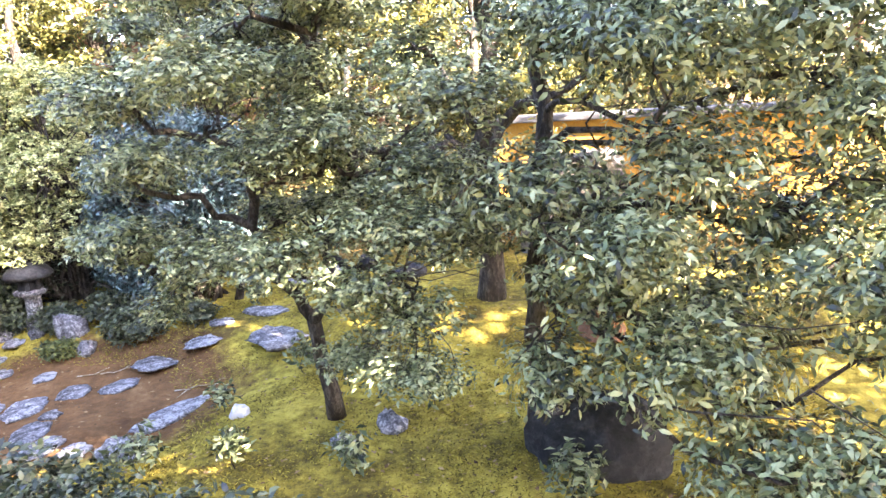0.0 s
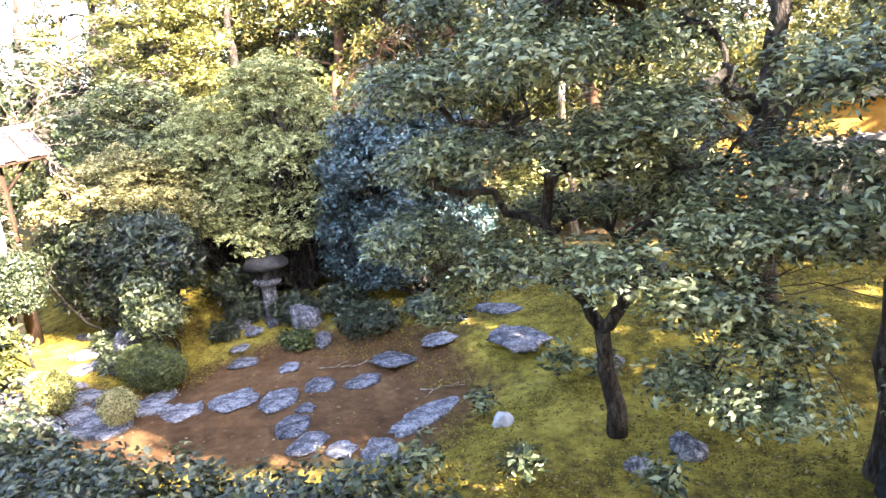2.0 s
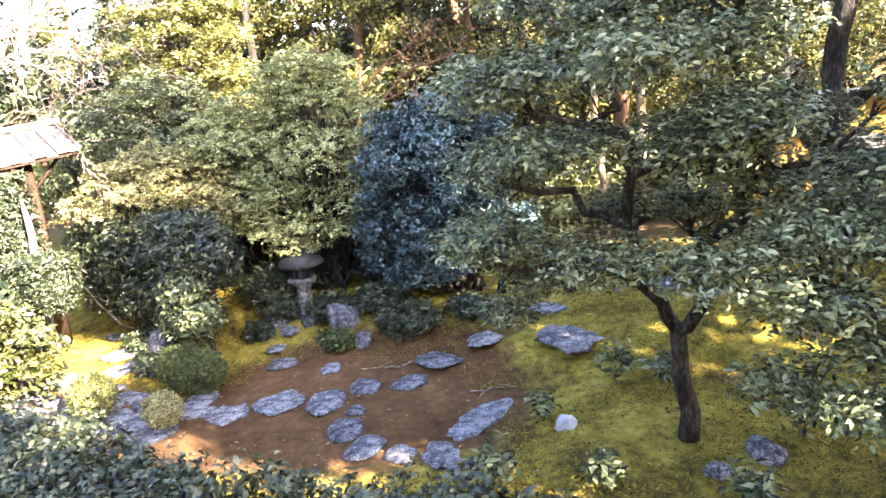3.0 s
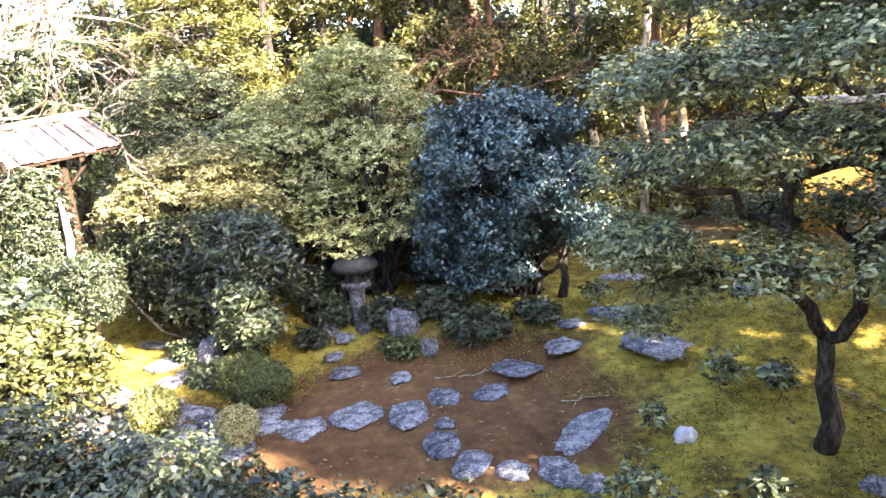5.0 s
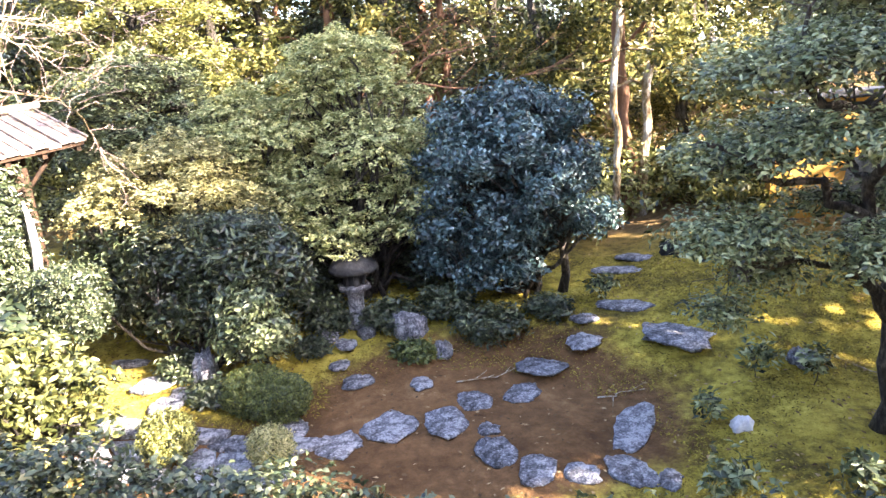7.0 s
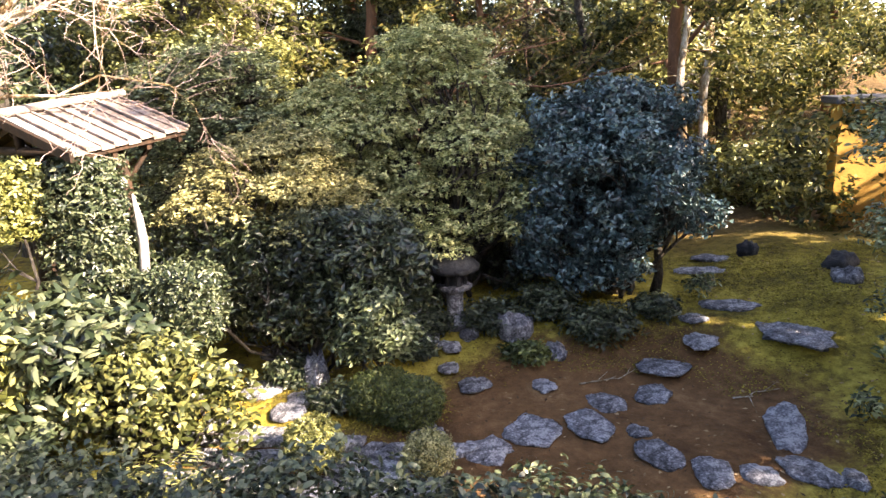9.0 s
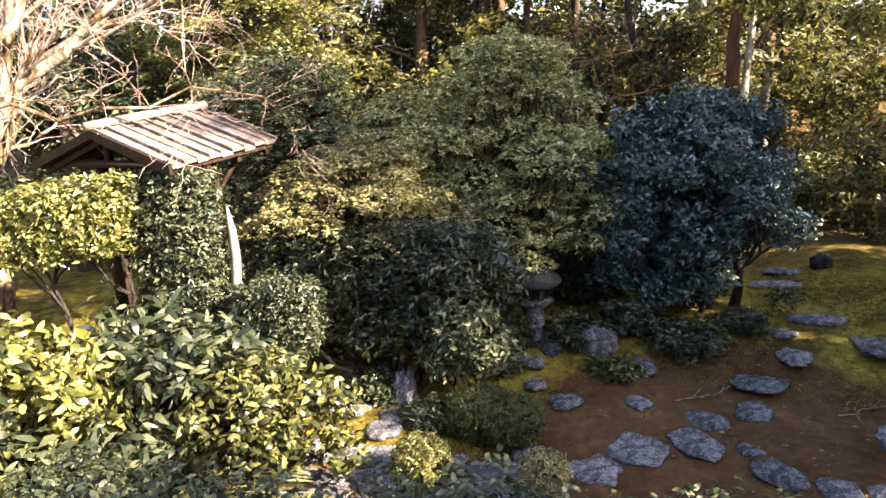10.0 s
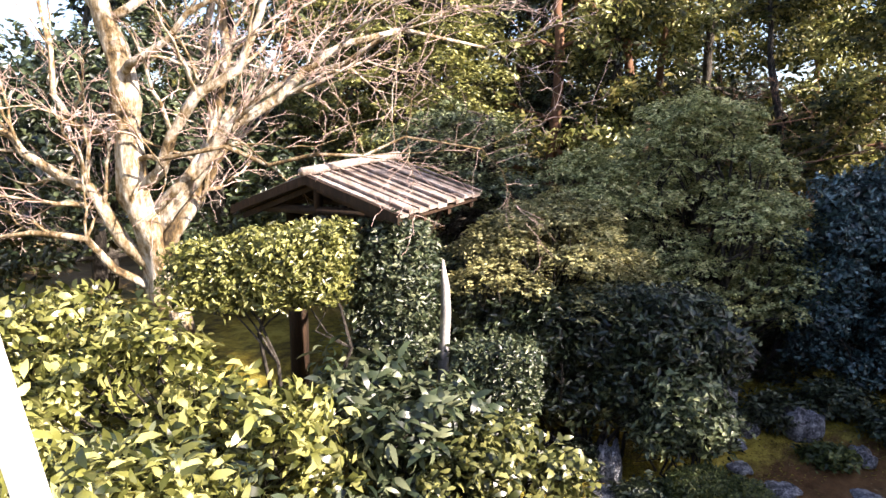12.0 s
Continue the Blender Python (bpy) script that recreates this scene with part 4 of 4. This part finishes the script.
tree("evergreen_oak", "spreading evergreen tree with a forked dark trunk on the moss", (-1.52, 5.38), [(-1.55, 5.28, 0.7), (-1.56, 5.24, 1.02)], 0.058, 0.050,
     canopy(-1.7, 4.85, 1.0, 0.75, [(1.75, 0.95), (2.25, 1.0), (2.7, 1.0), (3.1, 0.8)], 8, 61, 0.33)
     + [(-0.85, 4.35, 1.5, 0.34, 0.3, 0.15), (-0.6, 4.5, 1.3, 0.34, 0.3, 0.15), (-0.55, 4.35, 1.02, 0.32, 0.28, 0.14), (-0.3, 5.0, 1.7, 0.36, 0.32, 0.16), (-0.95, 4.6, 0.98, 0.28, 0.24, 0.14), (-0.5, 4.6, 1.8, 0.36, 0.32, 0.16), (-0.3, 4.5, 2.5, 0.42, 0.36, 0.18), (-0.5, 4.7, 2.1, 0.36, 0.32, 0.16), (-2.35, 5.0, 1.4, 0.28, 0.26, 0.12), (-2.6, 5.0, 1.15, 0.22, 0.2, 0.1)],
     76000, 0.044, "tree", shapely=True, width=0.36, fork=0.7, flat=0.8, shell=0.9, droop=0.3, spread=1.3, crook=0.42, limb=0.5, twigs=6,
     boughs=[(0.045, [(-1.56, 5.24, 1.0), (-1.76, 5.18, 1.3), (-1.82, 5.0, 1.72), (-1.64, 4.9, 2.08), (-1.78, 4.8, 2.28), (-2.3, 4.65, 2.5)]),
             (0.045, [(-1.56, 5.24, 1.0), (-1.40, 5.2, 1.2), (-1.18, 5.05, 1.75), (-1.11, 5.0, 2.33), (-1.2, 4.9, 2.9), (-1.5, 4.7, 3.1)]),
             (0.030, [(-1.82, 5.0, 1.72), (-2.1, 4.9, 1.95), (-2.45, 4.8, 2.0), (-2.8, 4.75, 2.2)]),
             (0.028, [(-1.64, 4.9, 2.08), (-1.4, 4.8, 2.05), (-1.15, 4.8, 2.15), (-0.8, 4.75, 2.1)]),
             (0.028, [(-1.30, 5.1, 1.5), (-0.95, 4.8, 1.5), (-0.6, 4.6, 1.4)]),
             (0.026, [(-1.76, 5.18, 1.3), (-2.0, 4.9, 1.45), (-2.4, 4.7, 1.5)])])
tree("evergreen_oak", "slender dark trunk with drooping pale-backed leaves", (0.0, 5.3), [(0.0, 5.3, 0.9), (0.05, 5.3, 1.9), (0.1, 5.35, 3.0), (0.15, 5.4, 4.2)], 0.075, 0.04,
     [(0.5, 4.6, 1.5, 0.45, 0.4, 0.3), (0.9, 4.2, 1.2, 0.45, 0.4, 0.32), (0.1, 4.6, 2.0, 0.45, 0.4, 0.28), (0.9, 4.6, 2.1, 0.5, 0.4, 0.35), (1.2, 4.0, 0.75, 0.4, 0.35, 0.3), (0.3, 4.9, 2.9, 0.6, 0.5, 0.3), (1.3, 4.6, 2.8, 0.6, 0.5, 0.4), (1.7, 4.2, 1.6, 0.5, 0.45, 0.4), (0.2, 4.5, 1.0, 0.35, 0.3, 0.2), (1.7, 4.5, 2.35, 0.5, 0.4, 0.3), (2.0, 4.8, 3.1, 0.6, 0.5, 0.35), (2.2, 4.5, 1.2, 0.5, 0.4, 0.3), (0.7, 4.4, 2.7, 0.5, 0.4, 0.25), (1.6, 3.8, 0.9, 0.4, 0.35, 0.25), (1.0, 5.0, 3.5, 0.7, 0.5, 0.3), (0.55, 4.15, 1.75, 0.35, 0.3, 0.2), (1.3, 4.7, 1.75, 0.4, 0.35, 0.25), (1.9, 4.9, 1.9, 0.45, 0.4, 0.3), (1.1, 4.9, 1.3, 0.4, 0.35, 0.25)],
     52000, 0.060, "tree", shapely=True, fork=0.3, limb=0.45, crook=0.34, flat=0.5, shell=0.9, droop=0.6, spread=1.2, width=0.32)
tree("garden_pine", "grey trunk with spreading dark limbs", (-0.68, 7.4), [(-0.68, 7.4, 1.2), (-0.7, 7.3, 2.0), (-0.62, 7.25, 3.2), (-0.6, 7.3, 4.4)], 0.12, 0.06,
     [(-1.3, 7.2, 2.9, 0.6, 0.5, 0.3), (0.5, 7.2, 3.0, 0.6, 0.5, 0.3), (-0.6, 7.0, 3.6, 0.7, 0.6, 0.3), (-1.5, 7.3, 3.6, 0.6, 0.5, 0.35), (0.6, 7.3, 3.9, 0.7, 0.6, 0.4), (-0.4, 7.3, 4.4, 0.8, 0.7, 0.4), (-1.6, 7.5, 2.1, 0.4, 0.35, 0.2), (0.6, 7.0, 1.3, 0.5, 0.4, 0.25), (-0.9, 6.8, 1.2, 0.4, 0.35, 0.22)],
     26000, 0.062, "tree", crook=0.36, fork=0.35, flat=0.7, shell=0.7, droop=0.2,
     boughs=[(0.06, [(-0.72, 7.25, 2.2), (-0.9, 6.7, 2.55), (-1.28, 6.3, 2.4), (-1.5, 5.9, 2.5)]), (0.05, [(-0.72, 7.3, 1.9), (-1.0, 6.5, 2.05), (-1.25, 6.1, 2.1), (-1.6, 5.6, 2.25)]), (0.06, [(-0.66, 7.3, 1.9), (-0.2, 7.1, 2.4), (0.3, 6.8, 2.6)])])
tree("garden_evergreen", "feathery dark evergreen behind the gate", (-8.0, 8.0), [(-8.0, 8.0, 1.2), (-8.0, 8.0, 2.2), (-8.0, 8.0, 3.0)], 0.09, 0.04, cushions(-8.4, 7.75, [(0.9, 1.0), (1.5, 1.15), (2.2, 1.0), (2.7, 0.7), (3.0, 0.35)], 60, 21, 0.34), 46000, 0.05, "tree", flat=0.85, shell=0.4, top=0.88)


# sunlit crown: the lit leaf colour carries part of the sun
tree("garden_evergreen", "tall evergreen rising behind the gate, sunlight put into its yellow-green leaves", (-9.3, 9.4), [(-9.3, 9.4, 2.0), (-9.3, 9.4, 4.4)], 0.1, 0.05,
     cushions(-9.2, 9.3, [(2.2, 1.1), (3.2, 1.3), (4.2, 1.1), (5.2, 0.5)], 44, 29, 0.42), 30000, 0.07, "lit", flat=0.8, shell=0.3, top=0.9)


def bare_tree(base, trunk, r0, tips, label, seed, bark="bark_pale", depth=3):
    """A leafless tree: trunk, long crooked limbs and sprays of fine twigs."""
    x, y = base
    ob = empty_at("bare_tree", x, y, gz(x, y), label, "tree")
    rng = np.random.default_rng(seed)
    vs, fs = [], []
    pts = [Vector((x, y, gz(x, y) - 0.08))] + [Vector(p) for p in trunk]
    fine = []
    for a, b in zip(pts, pts[1:]):
        fine += bend(a, b, max(2, int((b - a).length / 0.2)), 0.08, rng)[:-1]
    fine.append(pts[-1])
    n = len(fine)
    rad = [r0 * (1 - 0.68 * i / n) * (1 + 0.4 * math.exp(-i)) for i in range(n)]
    tube(vs, fs, fine, rad, 18, 0.5)
    part("trunk", mesh_of("trunk", vs, fs, True), M[bark], ob)
    vs, fs, tv, tf = [], [], [], []

    def grow(line, r, d):
        L = sum((b - a).length for a, b in zip(line, line[1:]))
        m = 8 if d > 1 else 4
        p = []
        per = max(2, m // (len(line) - 1))
        for a, b in zip(line, line[1:]):
            p += bend(a, b, per, 0.12, rng, 0.04)[:-1]
        p.append(line[-1])
        m = len(p) - 1
        tube(*((vs, fs) if d > 1 else (tv, tf)), p, [r * (1 - 0.75 * i / m) for i in range(m + 1)], 8 if d > 1 else 4, 0.2)
        if d == 0:
            return
        for j in range(max(2, m // 3), m + 1):
            for _ in range(2 if d > 1 else 1):
                if d < 3 and rng.random() < 0.3:
                    continue
                dirn = (p[j] - p[j - 1]).normalized() + Vector(rng.normal(0, 0.6, 3)) + Vector((0, 0, 0.10))
                grow([p[j], p[j] + dirn.normalized() * min(0.95, L * rng.uniform(0.25, 0.45))], max(0.003, r * (1 - 0.75 * j / m) * 0.42), d - 1)

    for k, thick, line in tips:
        i = min(n - 1, int(k * n))
        for some in (vs, fs, tv, tf):
            some.clear()
        grow([fine[i]] + [Vector(q) for q in line], rad[i] * thick, depth)
        limb = part("limb", mesh_of("limb", vs, fs, True), M[bark], ob)
        tagged(part("twig_spray", mesh_of("twig_spray", tv, tf), M["bark_pink" if bark == "bark_pale" else bark], limb), kind="stuff")
    return ob


bare_tree((-10.42, 5.85), [(-10.46, 5.8, 1.1), (-10.53, 5.7, 1.9), (-10.62, 5.6, 2.6), (-10.7, 5.5, 3.7), (-10.9, 5.5, 4.6)], 0.175,
          [(0.42, 0.62, [(-10.2, 5.8, 2.4), (-9.86, 5.8, 2.85), (-9.2, 5.9, 3.3), (-8.4, 6.0, 3.6)]),
           (0.38, 0.55, [(-10.25, 5.85, 2.2), (-10.0, 5.85, 2.9), (-9.85, 5.8, 3.8), (-9.5, 5.8, 4.5)]),
           (0.5, 0.5, [(-10.2, 5.55, 2.8), (-9.6, 5.6, 3.3), (-9.3, 5.6, 4.0), (-8.9, 5.7, 4.5)]),
           (0.40, 0.55, [(-10.9, 5.55, 2.2), (-11.2, 5.5, 2.45), (-11.6, 5.4, 2.8), (-12.2, 5.3, 3.1)]),
           (0.55, 0.24, [(-10.3, 5.5, 2.6), (-9.41, 5.65, 2.55), (-8.6, 5.65, 2.62), (-7.7, 5.75, 2.66)]),
           (0.6, 0.42, [(-11.0, 5.4, 2.9), (-11.15, 5.4, 3.5), (-11.6, 5.4, 4.2)]),
           (0.7, 0.45, [(-10.3, 5.4, 3.4), (-9.9, 5.4, 3.7), (-9.0, 5.5, 4.1)]),
           (0.36, 0.3, [(-11.0, 5.45, 1.95), (-11.5, 5.4, 2.0), (-12.1, 5.3, 2.1)]),
           (0.8, 0.5, [(-11.2, 5.5, 4.3), (-11.9, 5.4, 4.8)]),
           (0.8, 0.5, [(-10.2, 5.9, 4.2), (-9.6, 6.3, 4.6)]),
           (0.48, 0.4, [(-10.0, 6.1, 3.0), (-9.0, 6.3, 3.4), (-7.8, 6.4, 3.5)])],
          "large leafless maple with a pale forked trunk", 77)
bare_tree((-6.5, 9.6), [(-6.5, 9.6, 2.0), (-6.3, 9.6, 3.0)], 0.07, [(0.6, 0.5, [(-4.6, 9.0, 3.0)]), (0.8, 0.5, [(-5.0, 9.2, 3.3)]), (0.7, 0.5, [(-3.6, 9.0, 2.8)])], "leafless brown tree in front of the woods", 88, "bark_red", depth=2)

# ---------------------------------------------------------------- woods behind, and unseen trees added for shade
def wood_tree(i, x, y, h, r, mat, leaves, bark="", leaf=0.135, low=0.28, thick=0.0):
    rng = np.random.default_rng(1000 + i)
    z = gz(x, y)
    clumps = []
    for k in range(12 if low == 0.28 else 22):
        t = rng.uniform(low, 1.0)
        s = r * (1.05 - 0.5 * t)
        a = rng.uniform(0, 6.28)
        q = r * rng.uniform(0.32, 0.5)
        clumps.append((x + s * math.cos(a) * 0.75, y + s * math.sin(a) * 0.75, z + h * t, q, q, q * 0.6))
    tree("woodland_tree", "tall dark-trunked evergreen, of the woods behind and of the added unseen shade trees", (x, y), [(x + rng.normal(0, 0.1), y, z + h * 0.4), (x + rng.normal(0, 0.2), y, z + h * 0.95)], thick or 0.07 + 0.012 * h, 0.03,
         clumps, int(leaves * (1.0 if leaf > 0.14 else 1.35)), leaf if leaf > 0.14 else 0.11, mat, bark=bark or ("bark", "bark_red")[i % 2], twigs=2, fork=0.25, flat=0.4, shell=0.8, group="woods behind the garden")


wood_tree(40, -2.75, 10.9, 6.0, 1.2, "wood", 4200, "bark_pale", thick=0.085)
wood_tree(41, -3.05, 10.2, 6.5, 0.9, "wood", 2800, "bark_pale", thick=0.06)
wr = np.random.default_rng(3)
spots = [(-13.5 + 1.15 * k + wr.normal(0, 0.25), 10.4 + wr.uniform(0, 2.6)) for k in range(16)] + [(-19 + 2.0 * k + wr.normal(0, 0.4), 14.5 + wr.uniform(0, 3.0)) for k in range(14)]
# unseen trees added east of the garden to block the sun and leave dapples
for i, (x, y, hh) in enumerate([(4.2, 2.9, 10.6), (4.4, 4.5, 10.8), (4.0, 6.0, 9.0), (6.6, 3.4, 11.6), (6.4, 5.4, 11.2), (6.8, 1.9, 11.6), (5.0, 8.5, 6.0)]):
    wood_tree(60 + i, x, y, hh, 1.75 if y > 2.5 else 1.3, "wood", (4600, 5200, 4600, 6600, 5600, 5600, 5200)[i], leaf=0.2, low=0.2)
# lower unseen trees, added to shade the front hedge and the hollow
for i, (x, y, hh) in enumerate([(4.6, 0.2, 6.3), (5.9, -0.9, 8.8), (4.3, 1.75, 6.7)]):
    wood_tree(80 + i, x, y, hh, 1.3, "wood", 7600, leaf=0.17, low=0.3)
# leaf colours carry the light: dark for trees in shade, lit for those in sun
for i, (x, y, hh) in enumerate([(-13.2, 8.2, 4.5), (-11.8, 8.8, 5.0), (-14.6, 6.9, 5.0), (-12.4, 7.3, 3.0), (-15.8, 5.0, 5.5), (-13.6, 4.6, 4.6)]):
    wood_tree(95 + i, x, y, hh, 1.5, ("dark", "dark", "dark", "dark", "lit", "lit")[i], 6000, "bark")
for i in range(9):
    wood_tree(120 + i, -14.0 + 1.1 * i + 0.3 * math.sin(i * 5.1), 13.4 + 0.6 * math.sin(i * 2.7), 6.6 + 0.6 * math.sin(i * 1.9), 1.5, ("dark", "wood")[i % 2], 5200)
# every second tree takes the lit leaf colour in place of more sun
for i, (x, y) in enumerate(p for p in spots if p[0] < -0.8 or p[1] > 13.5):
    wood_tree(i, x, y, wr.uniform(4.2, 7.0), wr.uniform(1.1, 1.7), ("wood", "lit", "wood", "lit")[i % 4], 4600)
bush = []
for k in range(90):
    x, y = -17 + 23 * wr.random(), 9.3 + 3.4 * wr.random()
    if x > -3.2 and y < 10.4:
        y += 1.6
    q = wr.uniform(0.35, 0.75)
    bush.append((x, y, gz(x, y) + q * 0.8, q, q, q * 0.9))
far = []
for k in range(110):
    x, y = -14 + 14 * wr.random(), 15 + 5 * wr.random()
    q = wr.uniform(0.8, 1.4)
    far.append((x, y, gz(x, y) + wr.uniform(1.5, 7.5), q, q, q * 0.7))
for k in range(230):
    x, y = -34 + 54 * wr.random(), 15 + 9 * wr.random()
    q = wr.uniform(0.8, 1.6)
    far.append((x, y, gz(x, y) + wr.uniform(0.2, 2.0), q, q, q * 0.7))
ob = part("far_woods", leaf_mesh("far_woods", leaf_cloud(far, 120000, 0.2, wr, shell=0.9), LEAF["wood"]), None)
tagged(ob, "dense evergreen woods on the slope behind", "woods", kind="stuff")
sunny = []
for k in range(46):
    x, y = -5.0 + 9.5 * wr.random(), 11.0 + 3.5 * wr.random()
    q = wr.uniform(0.4, 0.8)
    sunny.append((x, y, gz(x, y) + wr.uniform(0.5, 2.4), q, q, q * 0.8))
sunny += [(-1.4, 9.7, 0.9, 0.5, 0.4, 0.6), (-1.7, 9.9, 1.6, 0.5, 0.4, 0.5), (-1.2, 9.6, 1.9, 0.35, 0.3, 0.4), (-0.6, 9.3, 1.0, 0.4, 0.3, 0.35), (-0.3, 9.2, 1.9, 0.3, 0.25, 0.25)]
ob = part("sunlit_thicket", leaf_mesh("sunlit_thicket", leaf_cloud(sunny, 42000, 0.10, wr, shell=0.9), LEAF["wood"]), None)
tagged(ob, "sunlit yellow-green thicket behind the garden wall", "thicket", kind="stuff")
# the lit leaf colour brightens the undergrowth as sunlight would
ob = part("undergrowth", leaf_mesh("undergrowth", leaf_cloud(bush, 76000, 0.10, wr, shell=0.8), LEAF["lit"]), None)
tagged(ob, "dense mixed undergrowth at the foot of the woods", "undergrowth", kind="stuff")

# ---------------------------------------------------------------- earthen wall and stonework at the back
def build_wall():
    bm = bmesh.new()
    box(bm, -1.2, 10.0, 0.0, 9.0, 10.3, 2.10)
    ob = part("wall_garden", bm, M["plaster"])
    tagged(ob, "sunlit ochre plastered garden wall", "wall", kind="structure")
    bm = bmesh.new()
    box(bm, -1.3, 9.88, 2.10, 9.1, 10.42, 2.19, 0.02)
    ob = part("wall_coping", bm, M["rooftile"])
    tagged(ob, "grey coping along the garden wall", "coping", kind="structure")
    rng = np.random.default_rng(12)
    holder = empty_at("stone_wall", 0.4, 9.2, gz(0.4, 9.2), "low retaining wall of rough grey blocks", "stone wall")
    for row in range(4):
        x = -0.6 + 0.15 * (row % 2)
        while x < 0.5:
            w = rng.uniform(0.3, 0.6)
            me = stone_mesh(w, 0.4, 0.3, rng.uniform(0, 99), rough=0.2, sharp=0.85)
            o = part("block", me, M["stone_wall"], holder)
            o.matrix_parent_inverse = Matrix()
            o.location = (x + w / 2 - 0.4, rng.normal(0, 0.03), row * 0.29)
            x += w * 0.98


build_wall()


# ---------------------------------------------------------------- moss tufts, litter and twigs on the ground
def scatter(name, label, category, count, x0, x1, y0, y1, size, mat, width, seed, upright):
    rng = np.random.default_rng(seed)
    x, y = rng.uniform(x0, x1, count), rng.uniform(y0, y1, count)
    keep = np.ones(count, bool)
    if upright:
        soil = np.minimum(np.hypot((x + 4.25) / 1.5, (y - 5.35) / 0.95), np.hypot((x + 5.6) / 1.8, (y - 4.62) / 0.5))
        keep = soil > 1.0 + 0.12 * np.sin(7 * x) * np.sin(6 * y)
        keep &= (np.sin(2.3 * x + 1.7 * y) + np.sin(5.1 * x - 3.3 * y) + rng.normal(0, 0.8, count)) > -0.5
    x, y = x[keep], y[keep]
    n = len(x)
    z = ground_z(x, y) - (0.004 if upright else -0.006)
    a = rng.uniform(0, 6.283, n)
    t = np.stack([np.cos(a), np.sin(a), np.full(n, upright) + rng.normal(0, 0.15, n)], 1)
    t /= np.linalg.norm(t, axis=1)[:, None]
    side = np.stack([-np.sin(a), np.cos(a), rng.normal(0, 0.2, n)], 1)
    L = size * rng.uniform(0.6, 1.5, (n, 1))
    P = np.stack([x, y, z], 1)
    v = np.empty((n, 4, 3))
    v[:, 0] = P
    v[:, 1] = P + t * L * 0.5 + side * L * width * 0.5 + [0, 0, 0.003]
    v[:, 2] = P + t * L - [0, 0, 0.2] * L * upright
    v[:, 3] = P + t * L * 0.5 - side * L * width * 0.5 + [0, 0, 0.003]
    tagged(part(name, leaf_mesh(name, v.reshape(-1, 3), LEAF[mat]), None), label, category, kind="stuff")


scatter("moss", "short yellow-green moss tufts over the mound", "moss", 170000, -8.5, 2.0, 3.6, 9.0, 0.028, "grass", 0.26, 5, 0.55)
scatter("leaf_litter", "fallen brown leaves scattered over earth and moss", "leaf litter", 5200, -8.5, 2.2, 3.5, 11.0, 0.035, "litter", 0.5, 6, 0.0)

for x, y, r, h in [(-2.55, 5.5, 0.09, 0.14), (-2.1, 6.1, 0.14, 0.2), (-1.75, 6.0, 0.12, 0.2), (0.3, 4.55, 0.2, 0.2), (-1.9, 4.55, 0.12, 0.18), (-2.6, 4.5, 0.16, 0.2), (-0.8, 5.6, 0.16, 0.2), (-1.1, 4.6, 0.14, 0.18), (-3.3, 7.5, 0.14, 0.16)]:
    shrub("seedling", "small leafy seedling growing in the moss", "seedling", (x, y), [(x, y, gz(x, y) + h, r, r, h * 0.6)], int(1300 * r), 0.07, "tree", "seedlings", 0.005, flat=0.5, shell=1.0)


def fallen_branch(x, y, turn, length, seed):
    rng = np.random.default_rng(seed)
    vs, fs = [], []
    d = Vector((math.cos(turn), math.sin(turn), 0)) * length
    z = lambda p: Vector((p.x, p.y, gz(p.x, p.y) + 0.012))
    pts = [z(p) for p in bend((x, y, 0), Vector((x, y, 0)) + d, 9, 0.22, rng)]
    tube(vs, fs, pts, [0.007 - 0.0005 * i for i in range(10)], 6, 0.2)
    for j in (3, 5, 7):
        e = pts[j] + Vector((rng.normal(0, 0.12), rng.normal(0, 0.12), 0))
        tube(vs, fs, [pts[j], z(pts[j].lerp(e, 0.5)), z(e)], [0.004, 0.003, 0.002], 5)
    tagged(part("fallen_branch", mesh_of("fallen_branch", vs, fs, True), M["bark_pale"]), "crooked dry branch lying on the ground", "branch", "fallen branches")


for i, (x, y, a, L) in enumerate([(-4.55, 6.1, 0.5, 0.6), (-3.35, 5.95, 0.3, 0.4), (-1.0, 6.0, 2.6, 0.7)]):
    fallen_branch(x, y, a, L, 300 + i)
